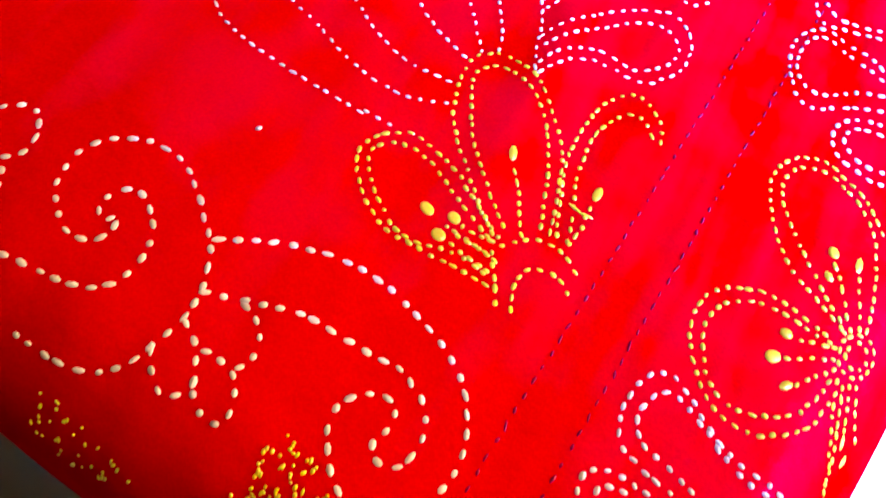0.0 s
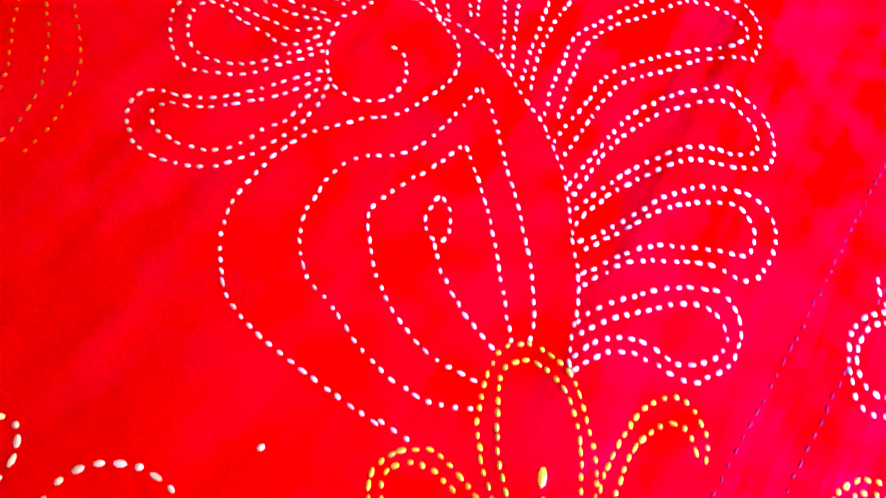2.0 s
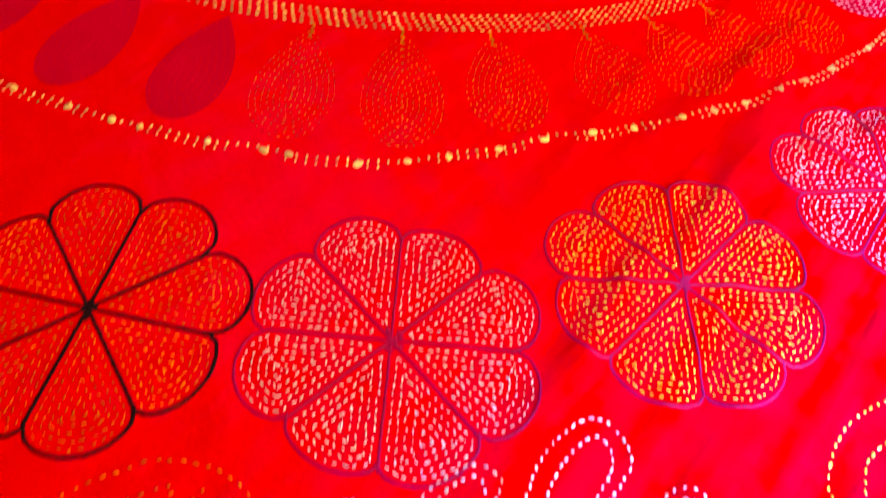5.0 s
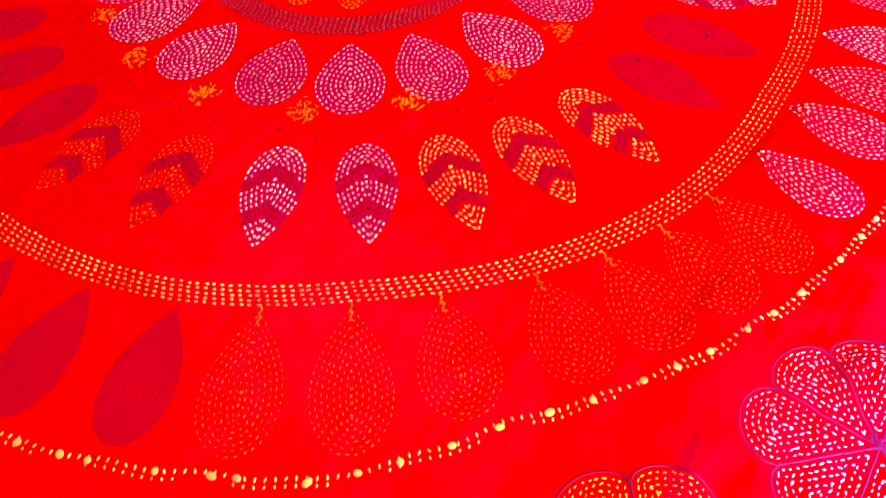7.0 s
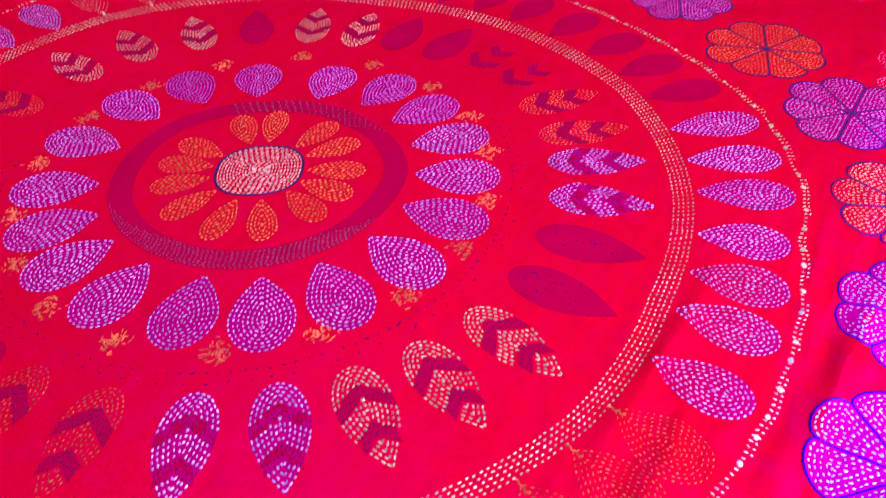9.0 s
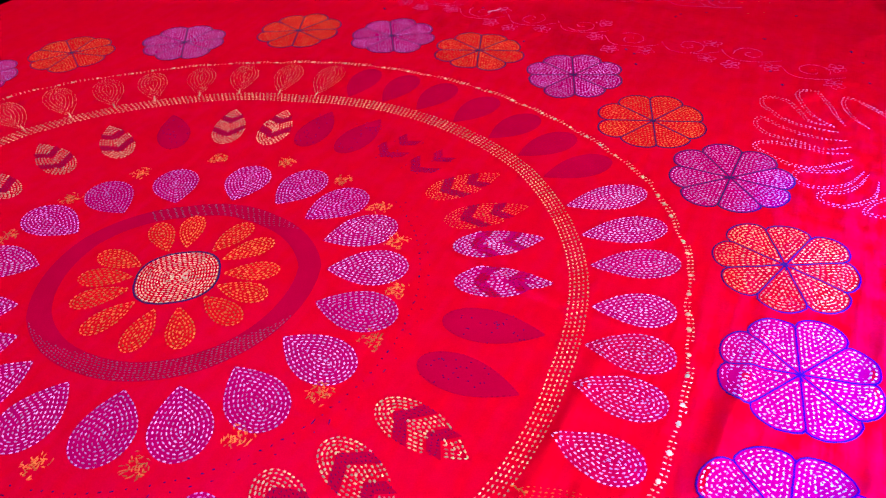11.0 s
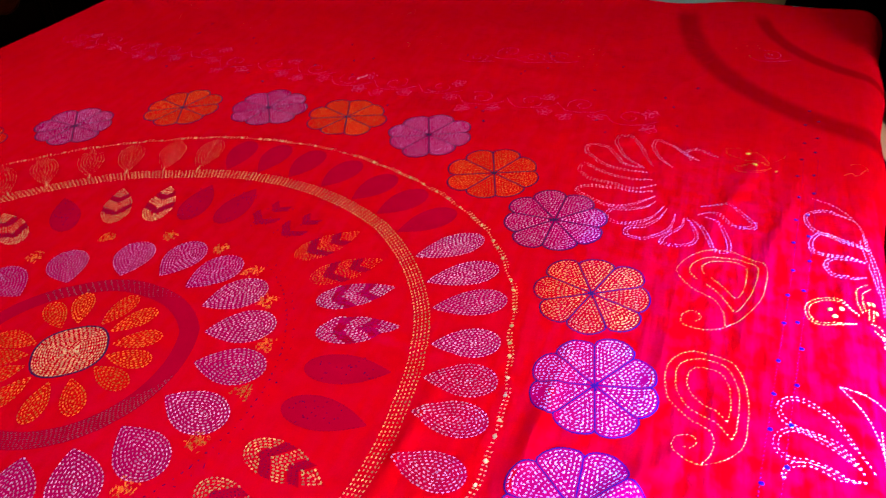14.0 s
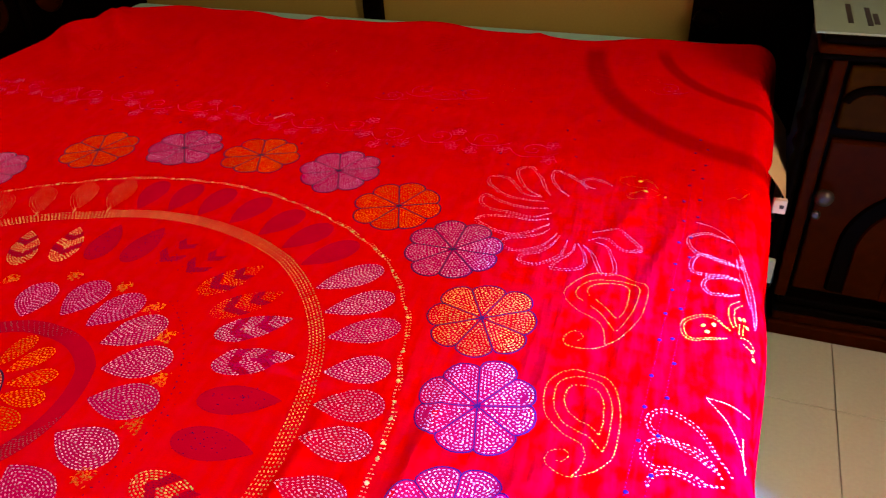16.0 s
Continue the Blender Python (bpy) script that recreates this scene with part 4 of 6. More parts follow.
sew.run(outline([(0.6893, -0.5267), (0.6888, -0.5169), (0.6896, -0.5066), (0.6895, -0.4948), (0.6907, -0.4805), (0.6944, -0.4692), (0.6995, -0.4596), (0.7077, -0.4500), (0.7179, -0.4431), (0.7279, -0.4407), (0.7379, -0.4440), (0.7453, -0.4532), (0.7474, -0.4636), (0.7410, -0.4711), (0.7311, -0.4771), (0.7204, -0.4863), (0.7122, -0.4987), (0.7066, -0.5105), (0.7030, -0.5208), (0.7010, -0.5310), (0.7006, -0.5401)]), *size)
sew.run(outline([(0.6927, -0.5300), (0.6927, -0.5182), (0.6923, -0.5064), (0.6936, -0.4925), (0.6964, -0.4804), (0.7021, -0.4677), (0.7100, -0.4578), (0.7194, -0.4501), (0.7298, -0.4484), (0.7374, -0.4538), (0.7394, -0.4617), (0.7339, -0.4686), (0.7256, -0.4730), (0.7171, -0.4814), (0.7102, -0.4919), (0.7045, -0.5037), (0.7004, -0.5173), (0.6980, -0.5270), (0.6967, -0.5343)]), *size)
motif("feather", WHITE, sew, "", thing)
sew = Sewing()
sew.run(outline([(0.7051, -0.5452), (0.7093, -0.5364), (0.7144, -0.5250), (0.7190, -0.5123), (0.7248, -0.5009), (0.7299, -0.4922), (0.7373, -0.4868), (0.7456, -0.4827), (0.7546, -0.4822), (0.7627, -0.4890), (0.7662, -0.4982), (0.7666, -0.5102), (0.7622, -0.5174), (0.7550, -0.5183), (0.7465, -0.5211), (0.7377, -0.5274), (0.7296, -0.5347), (0.7227, -0.5434), (0.7185, -0.5520), (0.7151, -0.5597)]), *size)
sew.run(outline([(0.7080, -0.5470), (0.7113, -0.5391), (0.7165, -0.5278), (0.7217, -0.5162), (0.7278, -0.5053), (0.7353, -0.4962), (0.7449, -0.4902), (0.7528, -0.4922), (0.7586, -0.4994), (0.7582, -0.5070), (0.7507, -0.5117), (0.7411, -0.5170), (0.7325, -0.5238), (0.7253, -0.5324), (0.7192, -0.5423), (0.7150, -0.5509), (0.7125, -0.5563)]), *size)
motif("feather", WHITE, sew, "", thing)
sew = Sewing()
sew.run(outline([(0.7211, -0.5739), (0.7238, -0.5657), (0.7291, -0.5556), (0.7365, -0.5444), (0.7452, -0.5346), (0.7539, -0.5283), (0.7609, -0.5274), (0.7682, -0.5320), (0.7723, -0.5392), (0.7732, -0.5493), (0.7703, -0.5567), (0.7656, -0.5643), (0.7590, -0.5653), (0.7522, -0.5663), (0.7440, -0.5687), (0.7372, -0.5732), (0.7328, -0.5806), (0.7297, -0.5895)]), *size)
sew.run(outline([(0.7243, -0.5764), (0.7280, -0.5679), (0.7338, -0.5584), (0.7405, -0.5499), (0.7473, -0.5413), (0.7543, -0.5366), (0.7619, -0.5366), (0.7679, -0.5420), (0.7682, -0.5499), (0.7636, -0.5577), (0.7565, -0.5617), (0.7490, -0.5618), (0.7407, -0.5642), (0.7342, -0.5692), (0.7295, -0.5764), (0.7273, -0.5850)]), *size)
motif("feather", WHITE, sew, "", thing)
sew, size = Sewing(), (0.0023, 0.0018, 0.0017)
sew.run(outline([(0.7563, -0.6566), (0.7591, -0.6519), (0.7639, -0.6470), (0.7684, -0.6449), (0.7726, -0.6444), (0.7766, -0.6453), (0.7841, -0.6486)]), *size)
sew.run(outline([(0.7726, -0.6743), (0.7694, -0.6683), (0.7677, -0.6621), (0.7690, -0.6569), (0.7738, -0.6538), (0.7797, -0.6544), (0.7859, -0.6573)]), *size)
sew.run(outline([(0.7545, -0.6580), (0.7608, -0.6660), (0.7670, -0.6749)]), *size)
sew.run(outline([(0.7441, -0.6276), (0.7490, -0.6324), (0.7580, -0.6448), (0.7611, -0.6491)]), *size)
sew.run(outline([(0.7736, -0.6226), (0.7754, -0.6317), (0.7754, -0.6423)]), *size)
sew.knot(0.7292, -0.6594, 0.0061, 0.0041, -17)
sew.knot(0.7379, -0.6652, 0.0054, 0.0045, -7)
sew.knot(0.7386, -0.6568, 0.0052, 0.0041, -18)
sew.knot(0.7411, -0.6232, 0.0065, 0.0032, -62)
sew.knot(0.7737, -0.6178, 0.0066, 0.0033, 94)
sew.knot(0.7699, -0.6274, 0.0059, 0.0014, -9)
sew.knot(0.7745, -0.6277, 0.0058, 0.0014, 9)
thing = motif("lotus_motif", YELLOW, sew, "yellow lotus motif in double running stitch at the peacock's foot")
sew = Sewing()
sew.run(outline([(0.7538, -0.6545), (0.7422, -0.6473), (0.7327, -0.6392), (0.7240, -0.6320), (0.7163, -0.6239), (0.7102, -0.6131), (0.7072, -0.6041), (0.7070, -0.5960), (0.7126, -0.5888), (0.7220, -0.5874), (0.7312, -0.5900), (0.7417, -0.5978), (0.7502, -0.6050), (0.7566, -0.6136), (0.7632, -0.6286), (0.7681, -0.6425)]), *size)
sew.run(outline([(0.7555, -0.6499), (0.7475, -0.6447), (0.7383, -0.6378), (0.7285, -0.6285), (0.7192, -0.6170), (0.7120, -0.6052), (0.7111, -0.5991), (0.7179, -0.5930), (0.7272, -0.5938), (0.7369, -0.5984), (0.7466, -0.6079), (0.7543, -0.6197), (0.7602, -0.6322), (0.7648, -0.6428)]), *size)
motif("petal", YELLOW, sew, "", thing)
sew = Sewing()
sew.run(outline([(0.7625, -0.6697), (0.7522, -0.6711), (0.7419, -0.6726), (0.7310, -0.6735), (0.7221, -0.6740), (0.7121, -0.6702), (0.7037, -0.6643), (0.6988, -0.6582), (0.6975, -0.6506), (0.7017, -0.6429), (0.7084, -0.6385), (0.7169, -0.6384), (0.7270, -0.6407), (0.7360, -0.6451), (0.7461, -0.6498), (0.7560, -0.6543)]), *size)
sew.run(outline([(0.7596, -0.6669), (0.7452, -0.6675), (0.7344, -0.6718), (0.7256, -0.6724), (0.7180, -0.6684), (0.7098, -0.6638), (0.7039, -0.6585), (0.7011, -0.6521), (0.7048, -0.6455), (0.7128, -0.6430), (0.7223, -0.6444), (0.7327, -0.6490), (0.7422, -0.6527), (0.7536, -0.6560)]), *size)
sew.run(outline([(0.7361, -0.6608), (0.7454, -0.6609), (0.7544, -0.6606), (0.7597, -0.6618)]), *size)
sew.run(outline([(0.7412, -0.6615), (0.7502, -0.6612), (0.7571, -0.6606)]), *size)
sew.run(outline([(0.7406, -0.6579), (0.7486, -0.6572), (0.7554, -0.6552)]), *size)
sew.run(outline([(0.7414, -0.6652), (0.7512, -0.6661), (0.7599, -0.6657)]), *size)
motif("petal", YELLOW, sew, "", thing)
sew = Sewing()
sew.run(outline([(0.7710, -0.6417), (0.7657, -0.6308), (0.7600, -0.6182), (0.7566, -0.6076), (0.7559, -0.5960), (0.7558, -0.5851), (0.7593, -0.5759), (0.7656, -0.5715), (0.7727, -0.5734), (0.7789, -0.5781), (0.7824, -0.5861)]), *size)
sew.run(outline([(0.7749, -0.6414), (0.7702, -0.6287), (0.7648, -0.6175), (0.7620, -0.6065), (0.7610, -0.5942), (0.7634, -0.5855), (0.7668, -0.5806), (0.7728, -0.5803), (0.7797, -0.5852)]), *size)
motif("petal", YELLOW, sew, "", thing)
sew, size = Sewing(), (0.0034, 0.0026, 0.0021)
sew.run(outline([(0.6430, -0.7207), (0.6449, -0.7239), (0.6489, -0.7242), (0.6499, -0.7214), (0.6525, -0.7245), (0.6518, -0.7296), (0.6482, -0.7333), (0.6416, -0.7340), (0.6334, -0.7300), (0.6284, -0.7260), (0.6260, -0.7199), (0.6251, -0.7115), (0.6285, -0.7033), (0.6354, -0.6973), (0.6451, -0.6941), (0.6540, -0.6942), (0.6625, -0.6986), (0.6709, -0.7042), (0.6785, -0.7100), (0.6838, -0.7160), (0.6878, -0.7250), (0.6894, -0.7332), (0.6883, -0.7420), (0.6859, -0.7515), (0.6814, -0.7584), (0.6748, -0.7632), (0.6661, -0.7659), (0.6550, -0.7664), (0.6464, -0.7671)]), *size)
sew.run(outline([(0.6430, -0.7207), (0.6443, -0.7157), (0.6469, -0.7119), (0.6516, -0.7109), (0.6570, -0.7134), (0.6633, -0.7189), (0.6663, -0.7254), (0.6666, -0.7312), (0.6658, -0.7378), (0.6616, -0.7431), (0.6542, -0.7464), (0.6454, -0.7483), (0.6372, -0.7496), (0.6293, -0.7514)]), *size)
sew.run(outline([(0.6046, -0.7287), (0.6089, -0.7255), (0.6107, -0.7199), (0.6080, -0.7130), (0.6026, -0.7085), (0.5968, -0.7093), (0.5930, -0.7132), (0.5919, -0.7170)]), *size)
sew.run(outline([(0.6154, -0.7386), (0.6116, -0.7323), (0.6073, -0.7288)]), *size)
sew.knot(0.6638, -0.6689, 0.0028, 0.0021, 68)
thing = motif("scroll_motif", WHITE, sew, "white scroll and leaf motif in bold running stitch")
sew = Sewing()
sew.run(outline([(0.6810, -0.7121), (0.6902, -0.7050), (0.6993, -0.6989), (0.7116, -0.6939), (0.7231, -0.6908), (0.7363, -0.6903), (0.7492, -0.6927), (0.7599, -0.6953), (0.7685, -0.6992), (0.7764, -0.7055), (0.7821, -0.7140), (0.7852, -0.7239), (0.7854, -0.7338)]), *size)
sew.run(outline([(0.6889, -0.7275), (0.6969, -0.7235), (0.7083, -0.7181), (0.7205, -0.7138), (0.7325, -0.7119), (0.7448, -0.7108), (0.7545, -0.7093), (0.7637, -0.7125), (0.7695, -0.7178), (0.7725, -0.7249), (0.7718, -0.7318), (0.7692, -0.7352), (0.7643, -0.7357), (0.7599, -0.7318), (0.7618, -0.7280), (0.7614, -0.7226), (0.7593, -0.7188), (0.7543, -0.7192), (0.7494, -0.7227), (0.7455, -0.7287), (0.7466, -0.7352), (0.7514, -0.7418), (0.7572, -0.7466), (0.7627, -0.7497)]), *size)
motif("leaf", WHITE, sew, "", thing)
sew = Sewing()
sew.run(outline([(0.6906, -0.7358), (0.6976, -0.7385), (0.7031, -0.7433), (0.7071, -0.7490), (0.7068, -0.7523), (0.7037, -0.7562), (0.6993, -0.7567), (0.6933, -0.7526), (0.6884, -0.7464)]), *size)
motif("leaf", WHITE, sew, "", thing)
sew = Sewing()
sew.run(outline([(0.7007, -0.7407), (0.7072, -0.7392), (0.7130, -0.7394), (0.7159, -0.7351), (0.7152, -0.7290), (0.7108, -0.7244), (0.7047, -0.7220), (0.7010, -0.7217)]), *size)
motif("leaf", WHITE, sew, "", thing)
sew = Sewing()
sew.run(outline([(0.7070, -0.7501), (0.7111, -0.7534), (0.7191, -0.7552), (0.7218, -0.7508), (0.7198, -0.7461), (0.7169, -0.7419), (0.7130, -0.7394)]), *size)
motif("leaf", WHITE, sew, "", thing)
sew, size = Sewing(), (0.0023, 0.0018, 0.0017)
sew.run(outline([(0.8534, -0.6328), (0.8701, -0.6207)]), *size)
sew.run(outline([(0.8549, -0.6241), (0.8687, -0.6172)]), *size)
sew.run(outline([(0.8601, -0.6386), (0.8713, -0.6236)]), *size)
sew.run(outline([(0.8546, -0.5888), (0.8701, -0.6101)]), *size)
sew.run(outline([(0.8640, -0.5879), (0.8730, -0.6080)]), *size)
sew.run(outline([(0.8767, -0.6244), (0.8839, -0.6415)]), *size)
sew.run(outline([(0.8723, -0.6263), (0.8768, -0.6401), (0.8816, -0.6496), (0.8876, -0.6623)]), *size)
sew.run(outline([(0.8743, -0.6261), (0.8791, -0.6384), (0.8831, -0.6485), (0.8861, -0.6609)]), *size)
sew.run(outline([(0.8790, -0.6226), (0.8854, -0.6339), (0.8917, -0.6403)]), *size)
sew.run(outline([(0.8790, -0.6128), (0.8766, -0.6104), (0.8735, -0.6110), (0.8715, -0.6142), (0.8716, -0.6182), (0.8739, -0.6205), (0.8770, -0.6199), (0.8791, -0.6168), (0.8790, -0.6128)]), *size)
sew.run(outline([(0.8814, -0.6110), (0.8777, -0.6072), (0.8725, -0.6083), (0.8689, -0.6136), (0.8692, -0.6199), (0.8729, -0.6236), (0.8780, -0.6225), (0.8815, -0.6174), (0.8814, -0.6110)]), *size)
sew.knot(0.8507, -0.6338, 0.0055, 0.0047, 36)
sew.knot(0.8512, -0.6239, 0.0046, 0.0037, 3)
sew.knot(0.8584, -0.6403, 0.0053, 0.0032, 54)
sew.knot(0.8531, -0.5862, 0.0049, 0.0039, -48)
sew.knot(0.8552, -0.5958, 0.0046, 0.0030, -36)
sew.knot(0.8628, -0.5848, 0.0065, 0.0032, 102)
sew.knot(0.8844, -0.6433, 0.0059, 0.0020, 106)
sew.knot(0.8887, -0.6478, 0.0056, 0.0023, 84)
thing = motif("border_flower_motif", YELLOW, sew, "yellow border flower with knotted stamens")
sew = Sewing()
sew.run(outline([(0.8652, -0.6162), (0.8532, -0.6151), (0.8422, -0.6145), (0.8310, -0.6184), (0.8236, -0.6257), (0.8220, -0.6356), (0.8251, -0.6454), (0.8310, -0.6528), (0.8378, -0.6592), (0.8474, -0.6622), (0.8583, -0.6598), (0.8670, -0.6525), (0.8717, -0.6448), (0.8736, -0.6346)]), *size)
sew.run(outline([(0.8667, -0.6174), (0.8587, -0.6184), (0.8479, -0.6178), (0.8382, -0.6199), (0.8300, -0.6255), (0.8268, -0.6345), (0.8296, -0.6445), (0.8361, -0.6536), (0.8451, -0.6573), (0.8549, -0.6546), (0.8633, -0.6486), (0.8689, -0.6379), (0.8704, -0.6277)]), *size)
motif("petal", YELLOW, sew, "", thing)
sew = Sewing()
sew.run(outline([(0.8684, -0.6113), (0.8585, -0.6075), (0.8482, -0.6036), (0.8394, -0.5983), (0.8307, -0.5885), (0.8233, -0.5755), (0.8224, -0.5673), (0.8266, -0.5580), (0.8348, -0.5526), (0.8462, -0.5550), (0.8577, -0.5609), (0.8667, -0.5683)]), *size)
sew.run(outline([(0.8696, -0.6117), (0.8565, -0.6026), (0.8453, -0.5939), (0.8357, -0.5847), (0.8280, -0.5748), (0.8273, -0.5651), (0.8335, -0.5578), (0.8414, -0.5572), (0.8507, -0.5605), (0.8602, -0.5676), (0.8668, -0.5764), (0.8719, -0.5912), (0.8750, -0.6065)]), *size)
motif("petal", YELLOW, sew, "", thing)
sew, size = Sewing(), (0.0026, 0.0021, 0.0019)
sew.run(outline([(0.8735, -0.6721), (0.8629, -0.6721), (0.8559, -0.6719), (0.8456, -0.6688), (0.8387, -0.6651), (0.8317, -0.6613), (0.8268, -0.6599), (0.8216, -0.6619), (0.8184, -0.6676), (0.8177, -0.6758), (0.8192, -0.6834), (0.8225, -0.6884), (0.8274, -0.6900), (0.8341, -0.6914), (0.8445, -0.6925)]), *size)
sew.run(outline([(0.8691, -0.6752), (0.8596, -0.6755), (0.8526, -0.6732), (0.8448, -0.6694), (0.8379, -0.6668), (0.8314, -0.6649), (0.8258, -0.6660), (0.8229, -0.6721), (0.8233, -0.6794), (0.8283, -0.6842), (0.8362, -0.6859), (0.8502, -0.6884)]), *size)
thing = motif("border_feather_motif", WHITE, sew, "white feather loops in the border of the cloth")
sew = Sewing()
sew.run(outline([(0.8197, -0.7098), (0.8171, -0.7053), (0.8178, -0.7013), (0.8221, -0.6983), (0.8281, -0.6966), (0.8388, -0.6965)]), *size)
sew.run(outline([(0.8232, -0.7073), (0.8231, -0.7036), (0.8264, -0.7008), (0.8328, -0.6999)]), *size)
motif("feather", WHITE, sew, "", thing)
sew = Sewing()
sew.run(outline([(0.8475, -0.5163), (0.8339, -0.5237), (0.8232, -0.5331), (0.8158, -0.5329), (0.8087, -0.5233), (0.8044, -0.5109), (0.8056, -0.5001), (0.8129, -0.4930), (0.8219, -0.4932), (0.8322, -0.4939), (0.8406, -0.4978)]), *size)
sew.run(outline([(0.8448, -0.5090), (0.8332, -0.5158), (0.8223, -0.5251), (0.8150, -0.5252), (0.8096, -0.5173), (0.8079, -0.5055), (0.8134, -0.4974), (0.8240, -0.4987), (0.8348, -0.5007), (0.8426, -0.5032)]), *size)
motif("feather", WHITE, sew, "", thing)
sew = Sewing()
sew.run(outline([(0.8592, -0.5480), (0.8547, -0.5500), (0.8462, -0.5490), (0.8380, -0.5461), (0.8339, -0.5399), (0.8348, -0.5321), (0.8416, -0.5249), (0.8498, -0.5226)]), *size)
sew.run(outline([(0.8575, -0.5434), (0.8493, -0.5451), (0.8412, -0.5421), (0.8379, -0.5368), (0.8413, -0.5303), (0.8516, -0.5276)]), *size)
motif("feather", WHITE, sew, "", thing)
sew = Sewing()
sew.run(outline([(0.8026, -0.4806), (0.8093, -0.4904), (0.8172, -0.4877), (0.8260, -0.4843), (0.8350, -0.4826)]), *size)
sew.run(outline([(0.8055, -0.4782), (0.8129, -0.4836), (0.8224, -0.4816), (0.8334, -0.4783)]), *size)
motif("feather", WHITE, sew, "", thing)
sew, size = Sewing(), (0.0024, 0.0024, 0.0009)
sew.run(outline([(0.6853, 0.3107), (0.6908, 0.3201), (0.6812, 0.3288), (0.6700, 0.3191), (0.6701, 0.3035), (0.6828, 0.2985), (0.7039, 0.3021), (0.7207, 0.3139), (0.7393, 0.3377), (0.7524, 0.3745), (0.7555, 0.4112), (0.7531, 0.4394), (0.7375, 0.4514), (0.7095, 0.4616), (0.6826, 0.4562), (0.6611, 0.4364), (0.6485, 0.4078), (0.6538, 0.3883), (0.6752, 0.3679), (0.6994, 0.3576), (0.7126, 0.3393), (0.7188, 0.3141)]), *size)
sew.run(outline([(0.6860, 0.3836), (0.7041, 0.3705), (0.7169, 0.3549), (0.7271, 0.3431), (0.7365, 0.3649), (0.7430, 0.3949), (0.7430, 0.4354), (0.7280, 0.4464), (0.7012, 0.4458), (0.6784, 0.4369), (0.6643, 0.4165), (0.6657, 0.3989), (0.6772, 0.3894)]), *size)
sew.run(outline([(0.6904, 0.3993), (0.7089, 0.3836), (0.7235, 0.3684), (0.7313, 0.3847), (0.7321, 0.4135), (0.7294, 0.4336), (0.7187, 0.4403), (0.6988, 0.4374), (0.6830, 0.4287), (0.6771, 0.4130), (0.6833, 0.4024)]), *size)
thing = motif("paisley_motif", YELLOW, sew, "yellow paisley motif with a curled tail in running stitch")
sew, size = Sewing(), (0.0024, 0.0024, 0.0009)
sew.run(outline([(0.7025, 0.1227), (0.7103, 0.1231), (0.7142, 0.1321), (0.7107, 0.1379), (0.7010, 0.1383), (0.6929, 0.1319), (0.6925, 0.1185), (0.6979, 0.1121), (0.7101, 0.1081), (0.7229, 0.1086), (0.7371, 0.1168), (0.7507, 0.1310), (0.7589, 0.1488), (0.7592, 0.1712), (0.7576, 0.1977), (0.7532, 0.2203), (0.7468, 0.2389), (0.7368, 0.2523), (0.7215, 0.2596), (0.7036, 0.2615), (0.6890, 0.2592), (0.6759, 0.2473), (0.6689, 0.2289), (0.6694, 0.2068), (0.6769, 0.1844), (0.6900, 0.1710), (0.7074, 0.1593), (0.7247, 0.1513), (0.7309, 0.1369), (0.7288, 0.1217), (0.7228, 0.1093)]), *size)
sew.run(outline([(0.7470, 0.1496), (0.7492, 0.1670), (0.7484, 0.1938), (0.7453, 0.2170), (0.7371, 0.2349), (0.7259, 0.2478), (0.7078, 0.2521), (0.6937, 0.2482), (0.6808, 0.2356), (0.6796, 0.2154), (0.6864, 0.1925), (0.6990, 0.1772), (0.7168, 0.1688), (0.7311, 0.1631), (0.7400, 0.1555), (0.7470, 0.1496)]), *size)
sew.run(outline([(0.7393, 0.1704), (0.7401, 0.1904), (0.7353, 0.2170), (0.7279, 0.2311), (0.7155, 0.2391), (0.7011, 0.2376), (0.6927, 0.2279), (0.6923, 0.2120), (0.6986, 0.1976), (0.7115, 0.1865), (0.7261, 0.1805), (0.7393, 0.1704)]), *size)
thing = motif("paisley_motif", YELLOW, sew, "yellow paisley motif with a curled tail in running stitch")
sew, size = Sewing(), (0.0026, 0.0026, 0.0016)
sew.run(outline([(0.6704, -0.2622), (0.6618, -0.2750), (0.6548, -0.2911), (0.6508, -0.3107), (0.6537, -0.3293), (0.6616, -0.3434), (0.6764, -0.3556), (0.6945, -0.3624), (0.7119, -0.3643), (0.7276, -0.3597)]), *size)
sew.run(outline([(0.6787, -0.2751), (0.6699, -0.2976), (0.6666, -0.3157), (0.6723, -0.3326), (0.6843, -0.3433), (0.6997, -0.3464), (0.7129, -0.3469), (0.7230, -0.3439)]), *size)
sew.run(outline([(0.6877, -0.2890), (0.6817, -0.3049), (0.6829, -0.3193), (0.6923, -0.3258), (0.7059, -0.3290), (0.7127, -0.3279)]), *size)
thing = motif("paisley_motif", YELLOW, sew, "large yellow paisley outline in triple running stitch")
sew, size = Sewing(), (0.0024, 0.0032, 0.0012)
sew.run(outline([(0.4873, -0.5479), (0.4821, -0.5475), (0.4793, -0.5501), (0.4803, -0.5551), (0.4845, -0.5577), (0.4909, -0.5589), (0.4949, -0.5566), (0.4969, -0.5527), (0.4974, -0.5472), (0.4953, -0.5414), (0.4908, -0.5375), (0.4826, -0.5359), (0.4752, -0.5371), (0.4674, -0.5395), (0.4579, -0.5454), (0.4496, -0.5521), (0.4436, -0.5600), (0.4405, -0.5697), (0.4358, -0.5810), (0.4330, -0.5931), (0.4305, -0.6051), (0.4292, -0.6174)]), *size)
